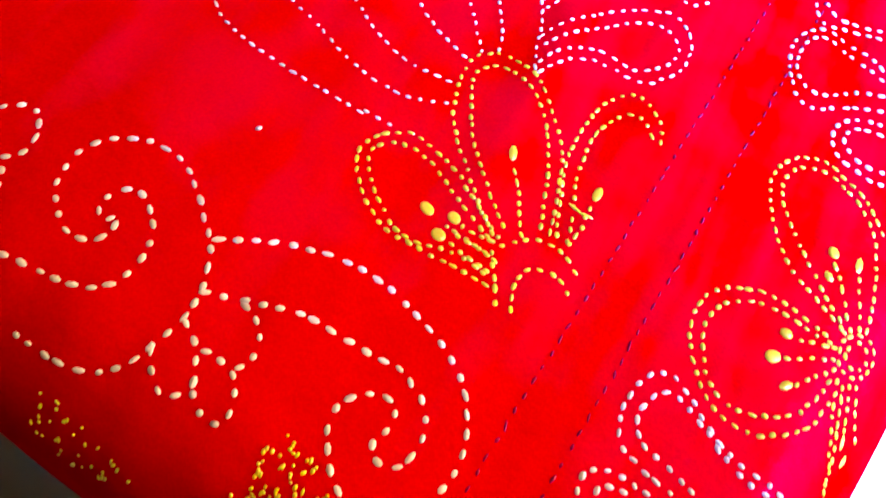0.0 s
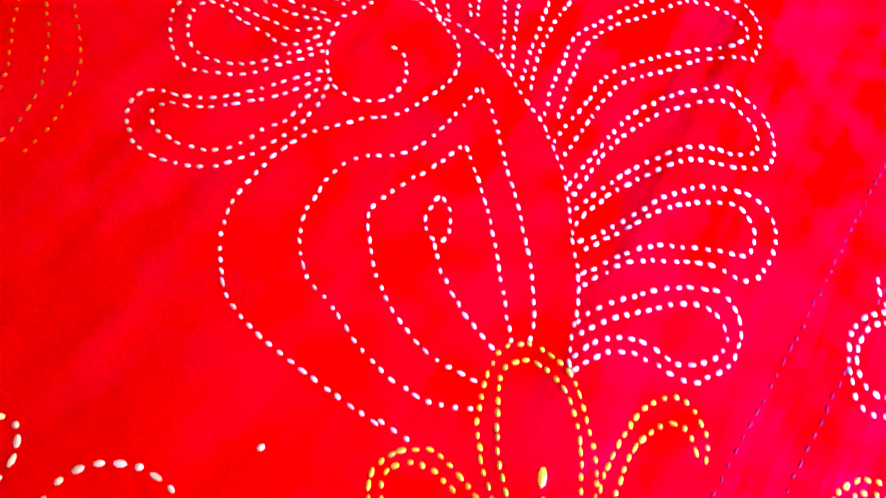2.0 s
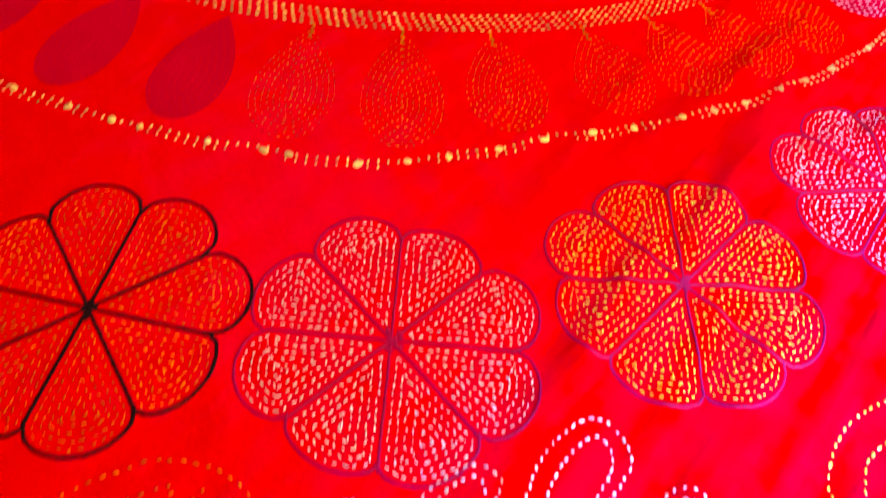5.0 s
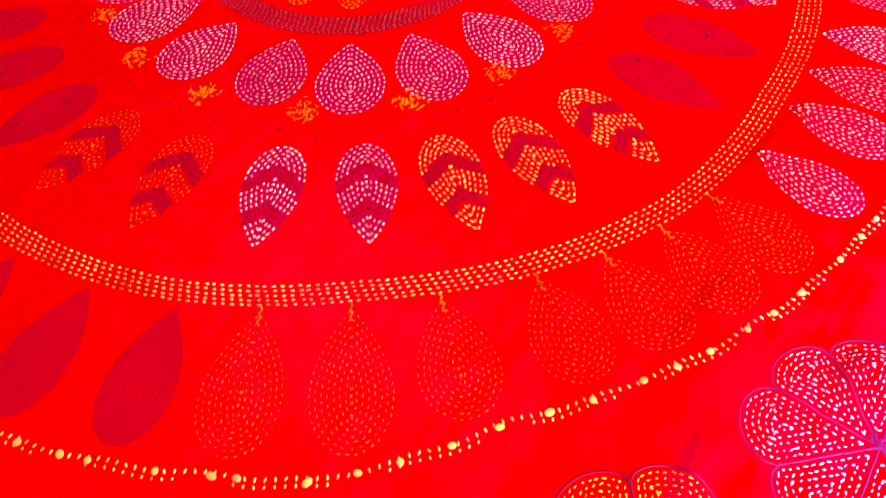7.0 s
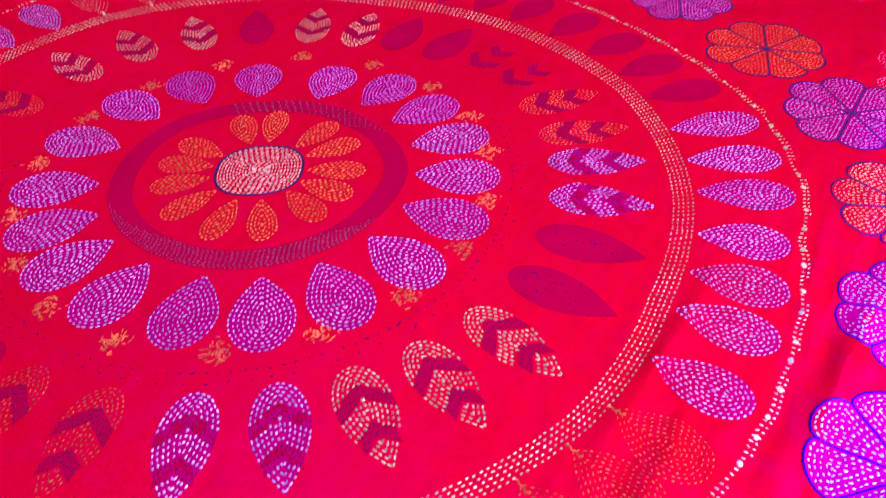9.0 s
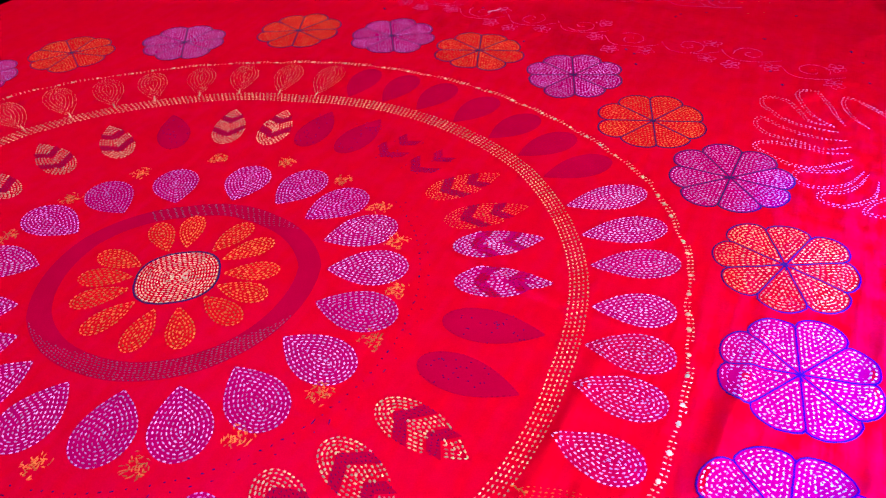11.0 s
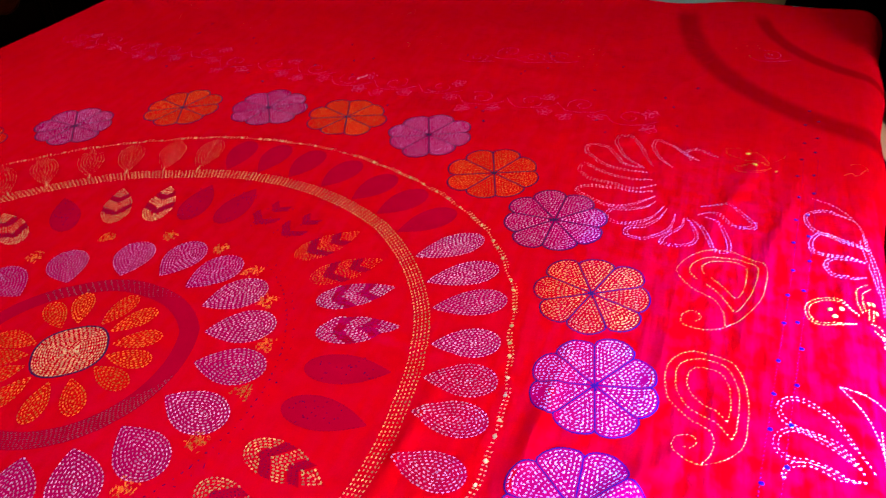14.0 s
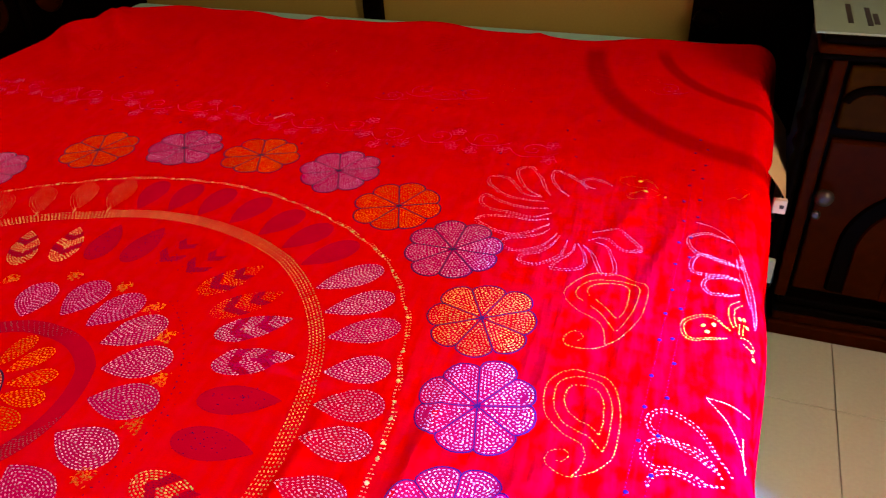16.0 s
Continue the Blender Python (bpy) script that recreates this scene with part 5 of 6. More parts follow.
sew.run(outline([(0.4709, -0.5462), (0.4710, -0.5535), (0.4736, -0.5623), (0.4773, -0.5717), (0.4827, -0.5809), (0.4896, -0.5877), (0.4973, -0.5930), (0.5068, -0.5999), (0.5134, -0.6058), (0.5186, -0.6131), (0.5235, -0.6222), (0.5267, -0.6312), (0.5287, -0.6394), (0.5301, -0.6483)]), *size)
sew.run(outline([(0.4607, -0.5559), (0.4560, -0.5645), (0.4517, -0.5761), (0.4483, -0.5879), (0.4462, -0.6001), (0.4441, -0.6121), (0.4429, -0.6242)]), *size)
sew.run(outline([(0.4626, -0.5570), (0.4640, -0.5650), (0.4692, -0.5751), (0.4730, -0.5842), (0.4781, -0.5912), (0.4851, -0.5978), (0.4937, -0.6040), (0.5028, -0.6130), (0.5110, -0.6225), (0.5154, -0.6322), (0.5186, -0.6411), (0.5204, -0.6513), (0.5189, -0.6618)]), *size)
sew.run(outline([(0.4602, -0.5891), (0.4583, -0.5947), (0.4576, -0.6062), (0.4567, -0.6185), (0.4583, -0.6318)]), *size)
sew.run(outline([(0.4634, -0.5896), (0.4699, -0.5972), (0.4779, -0.6068), (0.4852, -0.6146), (0.4945, -0.6234), (0.5006, -0.6315), (0.5041, -0.6405), (0.5051, -0.6504)]), *size)
thing = motif("paisley_motif", OCHRE, sew, "thin yellow paisley motif in sparse running stitch")
sew, size = Sewing(), (0.0024, 0.0032, 0.0010)
sew.run(outline([(0.7321, 0.5451), (0.7317, 0.5269), (0.7165, 0.5238)]), *size)
thing = motif("peacock_motif", LILAC, sew, "lilac-white fan of feather loops round a bare red disc")
sew = Sewing()
feather(sew, [(0.6534, 0.5586), (0.6745, 0.5696), (0.6964, 0.5734), (0.7166, 0.5562), (0.7304, 0.5402), (0.7267, 0.5277), (0.7097, 0.5211), (0.6904, 0.5319), (0.6702, 0.5458), (0.6532, 0.5349)], size, 0.0045)
motif("feather", LILAC, sew, "", thing)
sew = Sewing()
feather(sew, [(0.6645, 0.5334), (0.6844, 0.5225), (0.6979, 0.5002), (0.7061, 0.4731), (0.7029, 0.4590), (0.6861, 0.4563), (0.6740, 0.4776), (0.6611, 0.5066), (0.6476, 0.5227)], size, 0.0045)
motif("feather", LILAC, sew, "", thing)
sew = Sewing()
feather(sew, [(0.6399, 0.5240), (0.6542, 0.5040), (0.6629, 0.4800), (0.6573, 0.4606), (0.6376, 0.4503), (0.6158, 0.4511), (0.6219, 0.4777), (0.6365, 0.4999), (0.6364, 0.5227)], size, 0.0045)
motif("feather", LILAC, sew, "", thing)
sew = Sewing()
feather(sew, [(0.6241, 0.5282), (0.6225, 0.4946), (0.6115, 0.4737), (0.5929, 0.4556), (0.5720, 0.4585), (0.5720, 0.4724), (0.5911, 0.4825), (0.6053, 0.5065), (0.6109, 0.5380)], size, 0.0045)
motif("feather", LILAC, sew, "", thing)
sew = Sewing()
feather(sew, [(0.6060, 0.5437), (0.5933, 0.5092), (0.5742, 0.4903), (0.5529, 0.4821), (0.5368, 0.4905), (0.5389, 0.5077), (0.5608, 0.5160), (0.5814, 0.5298), (0.5929, 0.5510)], size, 0.0045)
motif("feather", LILAC, sew, "", thing)
sew = Sewing()
feather(sew, [(0.5901, 0.5655), (0.5740, 0.5469), (0.5507, 0.5258), (0.5275, 0.5216), (0.4959, 0.5332), (0.4782, 0.5459), (0.4892, 0.5583), (0.5252, 0.5651), (0.5582, 0.5646), (0.5838, 0.5774)], size, 0.0045)
motif("feather", LILAC, sew, "", thing)
sew = Sewing()
feather(sew, [(0.5843, 0.5954), (0.5556, 0.5765), (0.5216, 0.5803), (0.4870, 0.5826), (0.4681, 0.5981), (0.4694, 0.6163), (0.4987, 0.6041), (0.5260, 0.5971), (0.5548, 0.5993), (0.5778, 0.6079)], size, 0.0045)
motif("feather", LILAC, sew, "", thing)
sew = Sewing()
feather(sew, [(0.5660, 0.6255), (0.5370, 0.6235), (0.5015, 0.6280), (0.4670, 0.6520), (0.4602, 0.6743), (0.4794, 0.6812), (0.5075, 0.6575), (0.5254, 0.6368), (0.5595, 0.6370)], size, 0.0045)
motif("feather", LILAC, sew, "", thing)
sew = Sewing()
feather(sew, [(0.5549, 0.6388), (0.5257, 0.6549), (0.4993, 0.6922), (0.4971, 0.7209), (0.5191, 0.7248), (0.5426, 0.6983), (0.5577, 0.6667), (0.5706, 0.6446)], size, 0.0045)
motif("feather", LILAC, sew, "", thing)
sew = Sewing()
feather(sew, [(0.5986, 0.6514), (0.5737, 0.6725), (0.5565, 0.7033), (0.5585, 0.7291), (0.5866, 0.7199), (0.6160, 0.6970), (0.6345, 0.6857)], size, 0.0045)
motif("feather", LILAC, sew, "", thing)
sew = Sewing()
feather(sew, [(0.6227, 0.6814), (0.6066, 0.7028), (0.6207, 0.7209), (0.6426, 0.7159), (0.6607, 0.7043)], size, 0.0045)
motif("feather", LILAC, sew, "", thing)
sew, size = Sewing(), (0.0024, 0.0032, 0.0010)
sew.run(outline([(0.7978, 0.6339), (0.8306, 0.6196), (0.8551, 0.5887), (0.8673, 0.5562), (0.8753, 0.5242), (0.8864, 0.4886), (0.8924, 0.4418), (0.8939, 0.4137)]), *size)
sew.run(outline([(0.8634, 0.5621), (0.8717, 0.5231), (0.8810, 0.4806), (0.8871, 0.4401), (0.8914, 0.4073)]), *size)
sew.run(outline([(0.8602, 0.5470), (0.8662, 0.5147), (0.8755, 0.4789), (0.8836, 0.4449)]), *size)
thing = motif("border_feather_motif", WHITE, sew, "white feather loops along a spine in the border of the cloth")
sew = Sewing()
feather(sew, [(0.8551, 0.5887), (0.8316, 0.5997), (0.8158, 0.6027), (0.7971, 0.5894), (0.7962, 0.5709), (0.8075, 0.5522), (0.8268, 0.5466), (0.8533, 0.5337), (0.8701, 0.5293)], size, 0.0045)
motif("feather", WHITE, sew, "", thing)
sew = Sewing()
feather(sew, [(0.8716, 0.5271), (0.8499, 0.5272), (0.8310, 0.5380), (0.8120, 0.5421), (0.8044, 0.5228), (0.8073, 0.5032), (0.8221, 0.5010), (0.8438, 0.5011), (0.8653, 0.4973)], size, 0.0045)
motif("feather", WHITE, sew, "", thing)
sew = Sewing()
feather(sew, [(0.8689, 0.4959), (0.8478, 0.4919), (0.8300, 0.4902), (0.8237, 0.4753), (0.8317, 0.4589), (0.8493, 0.4557), (0.8696, 0.4671)], size, 0.0045)
motif("feather", WHITE, sew, "", thing)
sew, size = Sewing(), (0.0024, 0.0020, 0.0014)
feather(sew, [(0.8620, 0.3869), (0.8417, 0.3992), (0.8248, 0.4029), (0.8088, 0.3898), (0.8067, 0.3746), (0.8144, 0.3607), (0.8340, 0.3606), (0.8592, 0.3730)], size, 0.0045)
sew.run(outline([(0.8650, 0.3933), (0.8578, 0.4134), (0.8582, 0.4369), (0.8700, 0.4525)]), *size)
sew.run(outline([(0.8682, 0.3977), (0.8643, 0.4155), (0.8651, 0.4331), (0.8736, 0.4453)]), *size)
sew.run(outline([(0.8719, 0.3793), (0.8846, 0.3812), (0.8942, 0.3706)]), *size)
sew.run(outline([(0.8753, 0.3698), (0.8880, 0.3655), (0.8962, 0.3508)]), *size)
sew.run(outline([(0.8712, 0.4064), (0.8718, 0.3846)]), *size)
sew.run(outline([(0.8764, 0.4081), (0.8762, 0.3860)]), *size)
sew.knot(0.8286, 0.3850, 0.0059, 0.0066, 1)
sew.knot(0.8409, 0.3889, 0.0058, 0.0067, 1)
sew.knot(0.8340, 0.3724, 0.0064, 0.0065, 2)
sew.knot(0.8710, 0.4154, 0.0041, 0.0067, 18)
sew.knot(0.8762, 0.4170, 0.0041, 0.0068, 18)
sew.knot(0.8804, 0.4038, 0.0041, 0.0066, 18)
sew.knot(0.8899, 0.3672, 0.0046, 0.0052, 18)
sew.knot(0.8925, 0.3547, 0.0045, 0.0050, 18)
thing = motif("border_flower_motif", YELLOW, sew, "yellow border flower with cream knots beside a feather spine")
sew, size = Sewing(), (0.0024, 0.0032, 0.0010)
feather(sew, [(0.8776, 0.1589), (0.8582, 0.1815), (0.8403, 0.2066), (0.8191, 0.2216), (0.8011, 0.2266), (0.7890, 0.2166), (0.7901, 0.2019), (0.8016, 0.1919), (0.8218, 0.1884), (0.8417, 0.1835), (0.8589, 0.1669), (0.8674, 0.1518)], size, 0.0045)
thing = motif("border_feather_motif", WHITE, sew, "white fan of feather loops in the border of the cloth")
sew = Sewing()
feather(sew, [(0.8646, 0.1565), (0.8481, 0.1669), (0.8312, 0.1761), (0.8138, 0.1834), (0.7997, 0.1825), (0.7895, 0.1712), (0.7902, 0.1561), (0.8004, 0.1491), (0.8166, 0.1524), (0.8385, 0.1490), (0.8548, 0.1405)], size, 0.0045)
motif("feather", WHITE, sew, "", thing)
sew = Sewing()
feather(sew, [(0.8703, 0.1444), (0.8446, 0.1370), (0.8337, 0.1417), (0.8200, 0.1441), (0.8069, 0.1396), (0.7983, 0.1281), (0.7982, 0.1196)], size, 0.0045)
motif("feather", WHITE, sew, "", thing)
sew, size = Sewing(), (0.0034, 0.0014, 0.0015)
sew.run(outline([(0.8416, 0.2620), (0.8605, 0.2612), (0.8808, 0.2575), (0.8979, 0.2590)]), *size)
sew.run(outline([(0.8416, 0.2620), (0.8643, 0.2368), (0.8818, 0.2087), (0.8929, 0.1836)]), *size)
sew.run(outline([(0.8871, 0.2223), (0.8891, 0.1958), (0.8920, 0.1745)]), *size)
thing = motif("spike_motif", CREAM, sew, "cream spike outline in the border of the cloth")

# small tufts at the foot hem
for ax, ay, bx, by, cx, cy, n in ((0.737, -0.739, 0.734, -0.775, 0.765, -0.755, 62), (0.668, -0.773, 0.668, -0.800, 0.716, -0.788, 36)):
    sew = Sewing()
    for k in range(n):
        p, q = math.sqrt(dice.uniform(0, 1)), dice.uniform(0, 1)
        sew.knot(ax + p * ((1 - q) * (bx - ax) + q * (cx - ax)), ay + p * ((1 - q) * (by - ay) + q * (cy - ay)), dice.uniform(0.0010, 0.0026), dice.uniform(0.0010, 0.0016), dice.uniform(60, 120))
    motif("tuft_motif", YELLOW, sew, "triangle of scattered yellow stitches at the foot hem")

# the vine of curls and small blossoms beyond the flowers
def curl(u, v, r, a0, sense, turns=1.35):
    """A spiral that starts at its middle and opens outwards."""
    return np.array([(u + r * (0.12 + 0.88 * f) * math.cos(a0 + sense * math.tau * turns * f), v + r * (0.12 + 0.88 * f) * math.sin(a0 + sense * math.tau * turns * f)) for f in np.linspace(0, 1, 60)])


MAUVE = material("mauve_thread", (0.76, 0.095, 0.36), 0.5, grain=1500, spread=0.2, stains=30, gloss=0.2)
FINE = (0.0026, 0.0018, 0.0010)
for k in range(15):
    u = -0.80 + 0.093 * k
    v = 0.792 + 0.012 * math.sin(k * 2.1)
    sew = Sewing()
    sew.run(curl(u, v + 0.012, 0.026, 0.6 * k, 1 if k % 2 else -1), *FINE)
    sew.run(outline([(u - 0.045, v + 0.010), (u - 0.02, v - 0.018), (u + 0.02, v - 0.012), (u + 0.048, v + 0.008)]), *FINE)
    sprig = motif("vine_motif", MAUVE, sew, "mauve curled vine in fine running stitch")
    for du, dv in ((0.036, -0.024), (-0.018, -0.040) if k % 2 else (0.030, 0.036)):
        sew = Sewing()
        for j in range(5):
            c = polar(0.0085, 72 * j + 20 * k)
            sew.run(turned([(0.0065 * math.cos(t), 0.0045 * math.sin(t)) for t in np.linspace(0, math.tau, 14)], 72 * j + 20 * k, (u + du + c[0], v + dv + c[1])), 0.0026, 0.0012, 0.0009)
        motif("blossom", MAUVE, sew, "", sprig)

# a second, shorter run of curls nearer the pillows
for u, v, r in ((0.150, 0.962, 0.022), (0.205, 1.002, 0.027), (0.262, 0.992, 0.021), (0.312, 1.012, 0.026), (0.70, 1.135, 0.024)):
    sew = Sewing()
    sew.run(curl(u, v, r, 9 * u, 1 if r > 0.0225 else -1), *FINE)
    sew.run(outline([(u - 0.036, v - 0.018), (u - 0.012, v - r - 0.008), (u + 0.018, v - r), (u + 0.040, v - 0.012)]), *FINE)
    motif("vine_motif", MAUVE, sew, "mauve curled vine in fine running stitch")

# tone-on-tone plumes with dots of yellow near the head end
for u, v, s in ((0.379, 1.016, 1), (0.006, 1.001, -1), (-0.418, 0.986, 1), (0.244, 1.30, 1), (-0.118, 1.172, -1), (-0.65, 1.02, -1), (0.66, 1.15, 1)):
    sew = Sewing()
    for j in range(7):
        base = polar(0.03, 150 + 16 * j * s)
        feather(sew, turned([(0, -0.004), (0.03, -0.010), (0.055, -0.008), (0.062, 0), (0.055, 0.009), (0.03, 0.010), (0, 0.004)], 150 + 17 * j * s, (u + base[0] - 0.05, v + base[1] * 0.9)), (0.0026, 0.0022, 0.0010), 0.0035)
    plume = motif("plume_motif", FAINT, sew, "faint crimson fan of loops worked tone on tone")
    for j in range(9):
        a, r = dice.uniform(0, 360), dice.uniform(0.012, 0.042)
        p = polar(r, a)
        sew = Sewing()
        sew.knot(u + p[0], v + p[1] * 1.5, 0.0044, 0.0020, a)
        sew.make("dot", OCHRE, plume)

# stray navy knots beyond the flowers
strays = np.random.default_rng(23)
for k in range(34):
    sew = Sewing()
    sew.knot(strays.uniform(-0.55, 0.62), strays.uniform(0.70, 1.02), strays.uniform(0.004, 0.007), strays.uniform(0.0036, 0.0050), strays.uniform(0, 180))
    sew.make("knot", NAVY, bedspread, "small stray navy knot")

# loose white thread end and small yellow blossom beside the fan of feathers
sew = Sewing()
sew.run(outline([(-0.046, 0.796), (-0.042, 0.806), (-0.036, 0.812), (-0.034, 0.822)]), 0.005, 0.0, 0.0022)
motif("thread_end", WHITE, sew, "short loose white thread end")
sew = Sewing()
for pts in ([(0.735, 0.71), (0.71, 0.735), (0.68, 0.742), (0.668, 0.728), (0.69, 0.715), (0.735, 0.705)], [(0.738, 0.70), (0.72, 0.682), (0.70, 0.672), (0.69, 0.685), (0.71, 0.70)]):
    feather(sew, pts, (0.0022, 0.0026, 0.0009), 0.004)
sew.run(outline([(0.738, 0.715), (0.752, 0.735), (0.757, 0.752)]), 0.0022, 0.0026, 0.0009)
small = motif("border_flower_motif", OCHRE, sew, "small yellow flower with two knots beside the dotted border")
sew = Sewing()
sew.knot(0.701, 0.731, 0.008, 0.005, 20), sew.knot(0.714, 0.697, 0.008, 0.005, -20), sew.knot(0.746, 0.692, 0.005, 0.004, 60)
sew.make("knots", YELLOW, small, "two bright yellow knots")
sew = Sewing()
sew.run(outline([(0.838, 0.712), (0.849, 0.722), (0.857, 0.716), (0.868, 0.738)]), 0.003, 0.0014, 0.0016)
sew.run(outline([(0.846, 0.745), (0.856, 0.752), (0.868, 0.748), (0.872, 0.735)]), 0.0024, 0.0026, 0.0011)
motif("leaf_motif", ORANGE, sew, "small orange leaf tip in running stitch")


# ---- the bed ----
bed = tagged(new("bed"), "dark polished wooden double bed with an ochre panelled headboard", "bed")
part("mattress", box(LEFT + 0.02, RIGHT - 0.05, FOOT + 0.02, 1.484, 0.30, BED_TOP - 0.008, 0.04), SHEET, bed, "mattress in a pale green sheet", True)
part("side_rail", box(RIGHT - 0.05, RIGHT - 0.01, FOOT, HEAD, 0.16, 0.32, 0.008), WOOD, bed)
part("side_rail", box(LEFT + 0.01, LEFT + 0.05, FOOT, HEAD, 0.16, 0.32, 0.008), WOOD, bed)
part("foot_rail", box(LEFT + 0.05, RIGHT - 0.05, FOOT, FOOT + 0.04, 0.16, 0.32, 0.008), WOOD, bed)
for x in (LEFT + 0.05, RIGHT - 0.05):
    part("leg", lathe([(0.03, 0), (0.04, 0.05), (0.03, 0.08), (0.045, 0.16), (0.045, 0.2)], (x, FOOT + 0.05, 0)), WOOD, bed, "", True)
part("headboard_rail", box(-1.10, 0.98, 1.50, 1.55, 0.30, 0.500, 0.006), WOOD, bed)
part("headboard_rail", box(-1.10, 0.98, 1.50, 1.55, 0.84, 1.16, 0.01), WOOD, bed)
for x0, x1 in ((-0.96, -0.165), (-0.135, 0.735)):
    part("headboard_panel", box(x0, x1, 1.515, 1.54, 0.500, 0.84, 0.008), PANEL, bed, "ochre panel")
# outer posts widened to fit the dark gaps in the camera's view
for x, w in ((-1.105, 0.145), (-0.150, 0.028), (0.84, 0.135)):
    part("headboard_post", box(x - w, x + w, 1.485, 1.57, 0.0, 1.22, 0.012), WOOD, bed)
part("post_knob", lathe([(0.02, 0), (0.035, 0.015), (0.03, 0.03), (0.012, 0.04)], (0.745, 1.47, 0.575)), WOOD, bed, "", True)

# ---- the night stand ----
stand = tagged(new("night_stand"), "dark carved wooden bedside cabinet with a pale round knob", "cabinet")
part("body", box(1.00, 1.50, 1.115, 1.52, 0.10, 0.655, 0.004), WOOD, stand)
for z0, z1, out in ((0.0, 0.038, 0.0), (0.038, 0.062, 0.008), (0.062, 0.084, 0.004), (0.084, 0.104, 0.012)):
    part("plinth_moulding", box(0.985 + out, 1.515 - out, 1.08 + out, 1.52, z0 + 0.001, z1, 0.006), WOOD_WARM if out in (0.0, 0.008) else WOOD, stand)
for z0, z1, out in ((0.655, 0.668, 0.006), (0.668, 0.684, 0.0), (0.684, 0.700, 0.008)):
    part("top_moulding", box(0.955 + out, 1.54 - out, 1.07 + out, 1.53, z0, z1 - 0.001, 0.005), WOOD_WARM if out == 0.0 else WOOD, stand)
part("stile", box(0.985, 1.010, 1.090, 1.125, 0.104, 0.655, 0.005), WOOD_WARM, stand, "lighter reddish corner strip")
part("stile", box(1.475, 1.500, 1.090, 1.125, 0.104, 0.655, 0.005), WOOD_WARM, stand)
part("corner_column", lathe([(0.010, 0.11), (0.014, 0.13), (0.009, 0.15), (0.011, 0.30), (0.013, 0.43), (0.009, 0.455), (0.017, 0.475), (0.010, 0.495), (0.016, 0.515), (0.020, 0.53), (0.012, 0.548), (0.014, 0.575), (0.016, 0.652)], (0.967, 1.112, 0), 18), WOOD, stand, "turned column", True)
drawer = part("drawer", box(1.018, 1.468, 1.098, 1.12, 0.512, 0.640, 0.008), WOOD_DULL, stand, "dull brown drawer front")
ring = bmesh.new()
for k in range(25):
    a = math.pi * (0.05 + 0.9 * k / 24)
    for m in range(6):
        b = math.tau * m / 6
        ring.verts.new((1.075 + (0.050 + 0.009 * math.cos(b)) * math.cos(a), 1.096 + 0.009 * math.sin(b), 0.566 + (0.032 + 0.009 * math.cos(b)) * math.sin(a)))
ring.verts.ensure_lookup_table()
for k in range(24):
    for m in range(6):
        ring.faces.new([ring.verts[i] for i in (6 * k + m, 6 * k + (m + 1) % 6, 6 * k + 6 + (m + 1) % 6, 6 * k + 6 + m)])
part("handle", ring, WOOD, drawer, "carved arched handle", True)
door = part("door", box(1.018, 1.468, 1.100, 1.12, 0.125, 0.488, 0.006), WOOD_WARM, stand, "carved door")
part("knob", lathe([(0.006, -0.004), (0.006, 0.010), (0.015, 0.014), (0.019, 0.022), (0.016, 0.031), (0.006, 0.035)], (1.030, 1.100, 0.372), 20, "y"), KNOB, door, "pale round knob", True)
part("keyhole_plate", lathe([(0.010, 0.0), (0.010, 0.006), (0.004, 0.007)], (1.026, 1.101, 0.318), 14, "y"), KNOB, door, "small metal keyhole plate", True)
# raised arches lighter, set-back ones near-black: highlight and shade in the colour
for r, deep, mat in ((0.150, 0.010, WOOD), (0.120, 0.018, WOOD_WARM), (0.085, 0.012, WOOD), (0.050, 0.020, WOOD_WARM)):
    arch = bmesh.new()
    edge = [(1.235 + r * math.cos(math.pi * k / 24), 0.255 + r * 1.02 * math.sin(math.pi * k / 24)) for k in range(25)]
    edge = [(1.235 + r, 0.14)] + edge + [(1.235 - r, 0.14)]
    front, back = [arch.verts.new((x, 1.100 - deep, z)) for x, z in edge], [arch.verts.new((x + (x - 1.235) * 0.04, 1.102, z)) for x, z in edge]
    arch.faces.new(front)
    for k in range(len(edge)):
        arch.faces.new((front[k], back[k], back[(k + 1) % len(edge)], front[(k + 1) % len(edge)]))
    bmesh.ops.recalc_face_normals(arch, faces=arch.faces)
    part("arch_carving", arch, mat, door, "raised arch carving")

# printed sheet on the night stand
sheet = tagged(part("paper_sheet", box(0.945, 1.20, 1.085, 1.31, 0.7005, 0.7045), PAPER), "pale greenish printed sheet lying on the bedside cabinet", "paper")
for x, n in ((1.000, 7), (1.032, 6), (1.044, 4), (1.085, 7), (1.110, 8)):
    part("print_bar", box(x, x + 0.009, 1.13 + 0.01 * (n % 3), 1.13 + 0.018 * n, 0.7045, 0.7053), INK, sheet, "column of print")


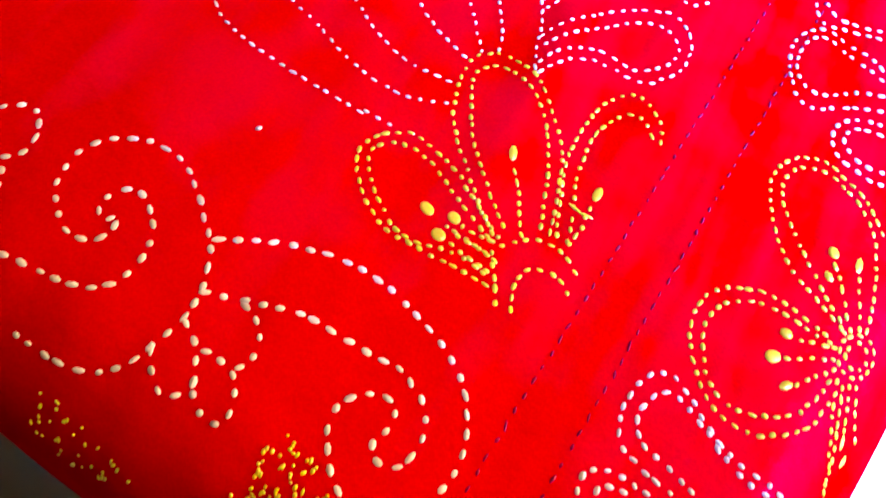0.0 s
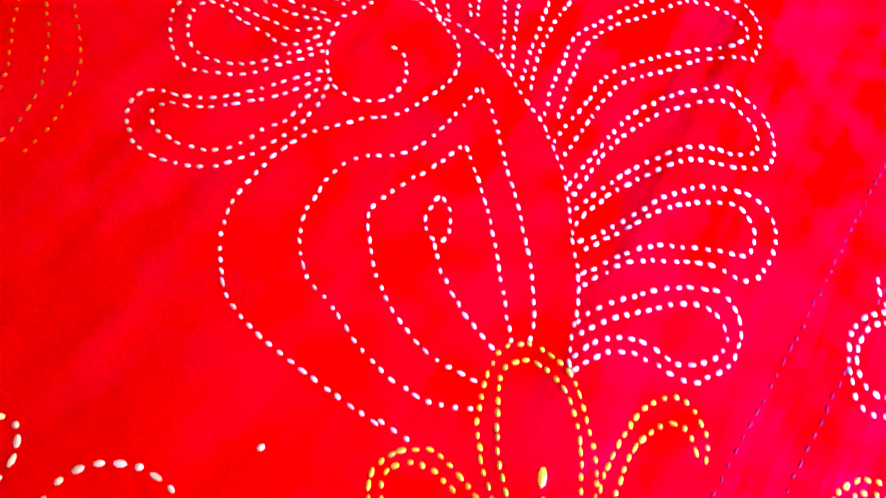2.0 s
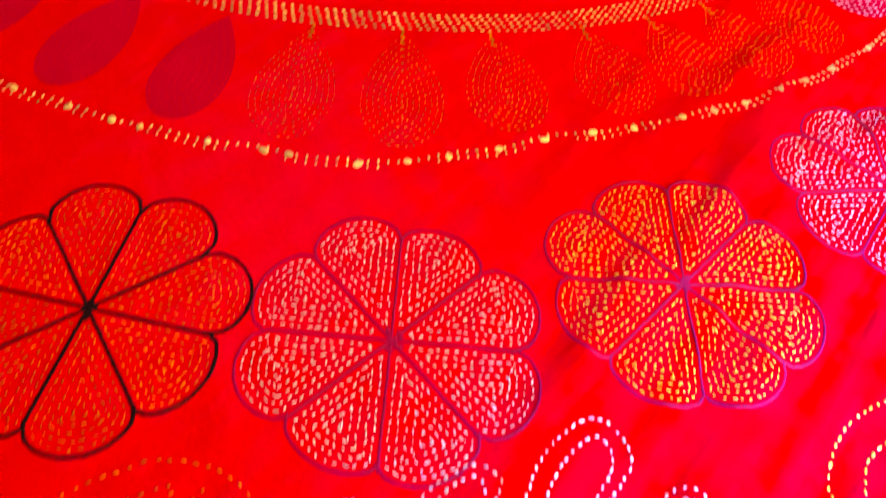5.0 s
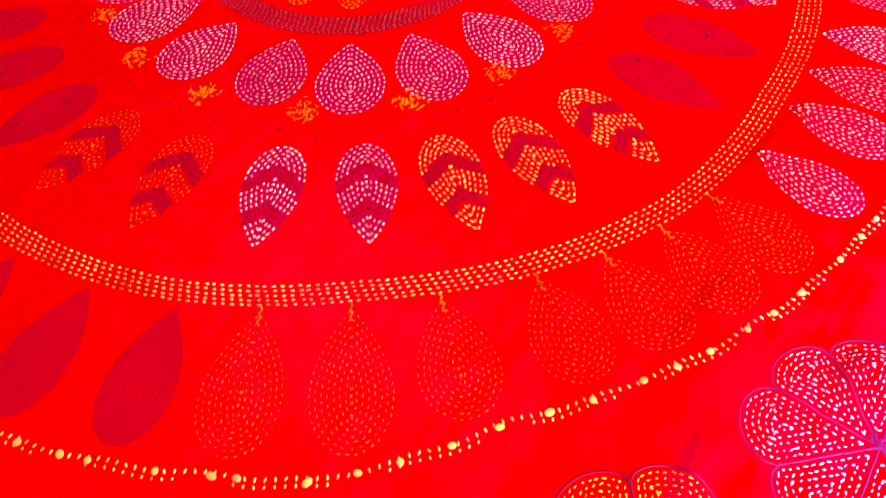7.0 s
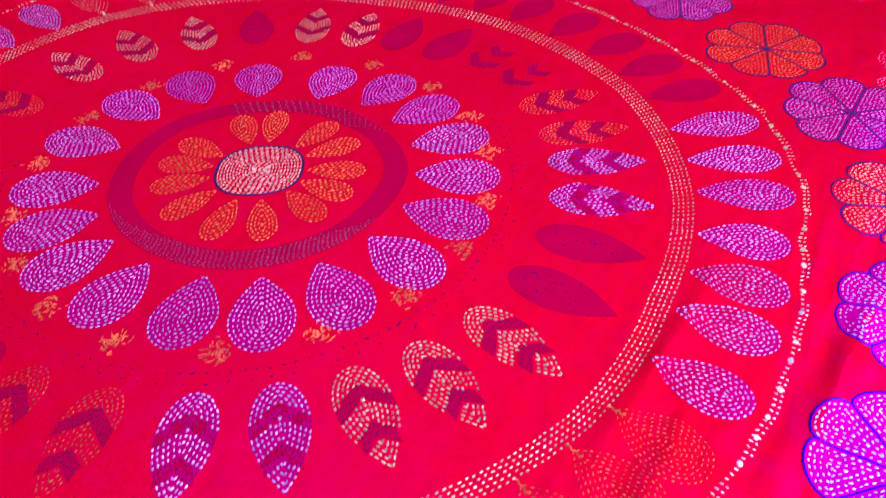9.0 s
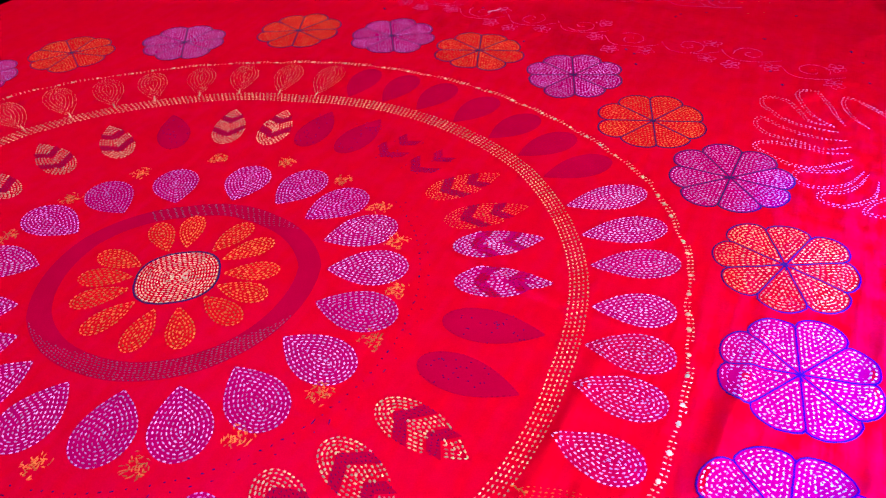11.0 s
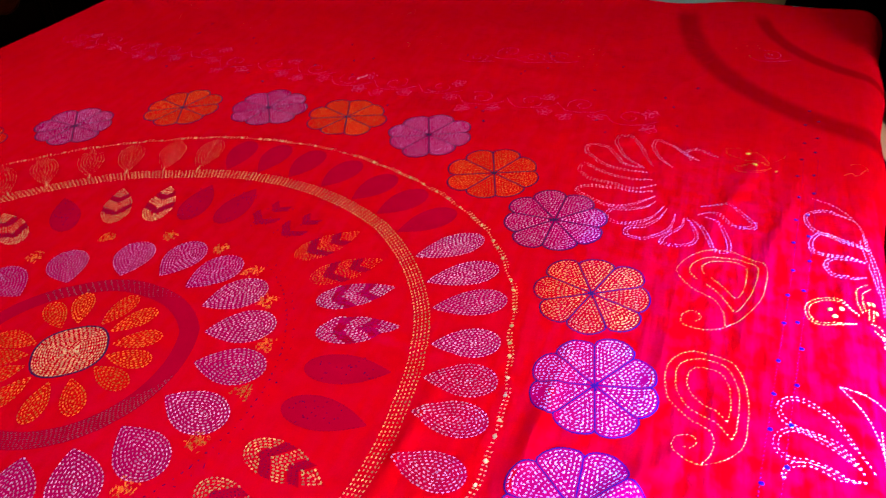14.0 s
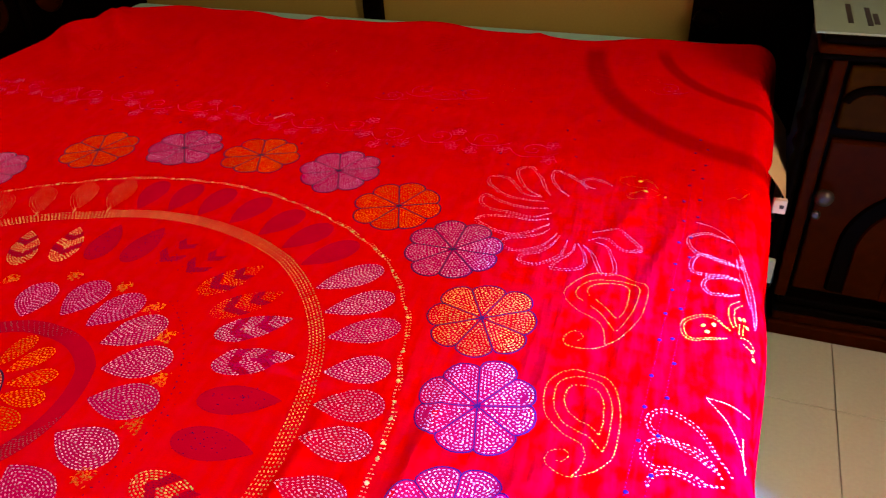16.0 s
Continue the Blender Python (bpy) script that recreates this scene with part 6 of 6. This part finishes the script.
def tucked_sheet(points, drop, mat, name, label):
    """A bent sheet that sticks out from under the mattress."""
    bm = bmesh.new()
    rows = []
    for f in np.linspace(0, 1, 7):
        rows.append([[bm.verts.new((x + 0.004 * math.sin(f * 3), y + f * (points[1][1] - points[0][1]) * 0, z - 0.002 * k)) for k in (0, 1)] for x, y, z in [tuple(np.array(points[0]) * (1 - f) + np.array(points[1]) * f), tuple(np.array(points[3]) * (1 - f) + np.array(points[2]) * f)]])
    for a, b in zip(rows, rows[1:]):
        for k in (0, 1):
            bm.faces.new((a[0][k], a[1][k], b[1][k], b[0][k]))
        for e in (0, 1):
            bm.faces.new((a[e][0], a[e][1], b[e][1], b[e][0]))
    for r in (rows[0], rows[-1]):
        bm.faces.new((r[0][0], r[0][1], r[1][1], r[1][0]))
    bmesh.ops.recalc_face_normals(bm, faces=bm.faces)
    ob = tagged(part(name, bm, mat), label, "paper")
    return ob


buff = tucked_sheet([(0.885, 1.00, 0.485), (0.953, 1.00, 0.400), (0.953, 1.32, 0.400), (0.885, 1.32, 0.485)], 0, CARD, "card_sheet", "buff card sheet sticking out from under the mattress")
strip = part("printed_edge", box(0.932, 0.957, 0.990, 1.002, 0.372, 0.402, 0.002), LABEL, buff, "white printed edge")
part("print_bar", box(0.944, 0.952, 0.988, 0.990, 0.385, 0.392), INK, strip)
tagged(part("paper_corner", box(0.900, 0.957, 0.945, 0.958, 0.235, 0.290, 0.003), PAPER), "small white paper corner beside the bed", "paper")

# ---- dark carved cupboard beyond the bed ----
cup = tagged(new("cupboard"), "dark glossy carved wooden cupboard behind the bed", "cupboard")
part("body", box(-2.05, -1.22, 0.55, 1.50, 0.05, 0.86, 0.01), WOOD, cup)
part("plinth", box(-2.08, -1.19, 0.52, 1.52, 0.0, 0.06, 0.008), WOOD, cup)
part("top", box(-2.09, -1.17, 0.50, 1.53, 0.86, 0.90, 0.012), WOOD, cup)
for y in (0.62, 0.84, 1.06, 1.28):
    part("door", box(-1.22, -1.205, y, y + 0.19, 0.10, 0.80, 0.006), WOOD, cup)
    part("rosette", lathe([(0.055, -0.006), (0.058, 0.004), (0.045, 0.012), (0.034, 0.006), (0.026, 0.016), (0.012, 0.020)], (0, 0, 0), 24), WOOD_WARM, cup, "turned rosette", True).matrix_basis = pose(-1.205, y + 0.095, 0.58, 0, 90, 0)
    part("column", lathe([(0.012, 0.10), (0.018, 0.16), (0.010, 0.20), (0.014, 0.45), (0.020, 0.55), (0.010, 0.60), (0.017, 0.70), (0.013, 0.80)], (-1.205, y - 0.012, 0), 14), WOOD, cup, "turned column", True)

# ---- the room ----
floor = tagged(mesh_object("floor", [(-2.4, -2.6, -0.004), (1.9, -2.6, -0.004), (1.9, 1.62, -0.004), (-2.4, 1.62, -0.004)], [(0, 1, 2, 3)], GROUT, None), "pale grey glazed floor tiles with thin joints", "floor", kind="structure")
TILE_SIZE = 0.45
me = bpy.data.meshes.new("tile")
bm = box(0.001, TILE_SIZE - 0.001, 0.001, TILE_SIZE - 0.001, -0.004, 0.0, 0.0012)
bm.to_mesh(me)
bm.free()
me.materials.append(TILE)
for i in range(-8, 4):
    for j in range(-8, 3):
        x, y = 1.127 + i * TILE_SIZE, 0.872 + j * TILE_SIZE
        if -2.4 < x < 1.9 and -2.6 < y < 1.5:
            ob = new("tile", me)
            ob.location, ob.parent = (x, y, 0), floor


def wall(name, *bounds):
    return tagged(part(name, box(*bounds), PLASTER), "plain painted plaster wall", "wall", kind="structure")


wall("wall_north", -2.5, 2.05, 1.62, 1.77, 0, 2.7)
wall("wall_south", -2.5, 2.05, -2.75, -2.60, 0, 2.7)
wall("wall_west", -2.55, -2.40, -2.60, 1.62, 0, 2.7)
# unseen wall; its window opening is sized to cut the light patch on the bed
bm = box(1.90, 2.05, -2.60, -0.45, 0, 2.7)
box(1.90, 2.05, 0.17, 1.62, 0, 2.7, bm=bm)
box(1.90, 2.05, -0.45, 0.17, 0, 0.60, bm=bm)
box(1.90, 2.05, -0.45, 0.17, 1.98, 2.7, bm=bm)
tagged(part("wall_east", bm, PLASTER), "plain painted plaster wall, unseen, its window opening sized to shape the light", "wall", kind="structure")
window = tagged(new("window_1"), "plain wooden frame of the unseen window", "window", kind="structure")
for y0, y1, z0, z1 in ((-0.45, -0.42, 0.60, 1.98), (0.14, 0.17, 0.60, 1.98), (-0.42, 0.14, 0.60, 0.63), (-0.42, 0.14, 1.95, 1.98)):
    part("frame_bar", box(2.01, 2.05, y0, y1, z0, z1, 0.003), WOOD_DULL, window)
tagged(part("ceiling", box(-2.5, 2.05, -2.7, 1.77, 2.7, 2.85), PLASTER), "plain painted ceiling", "ceiling", kind="structure")
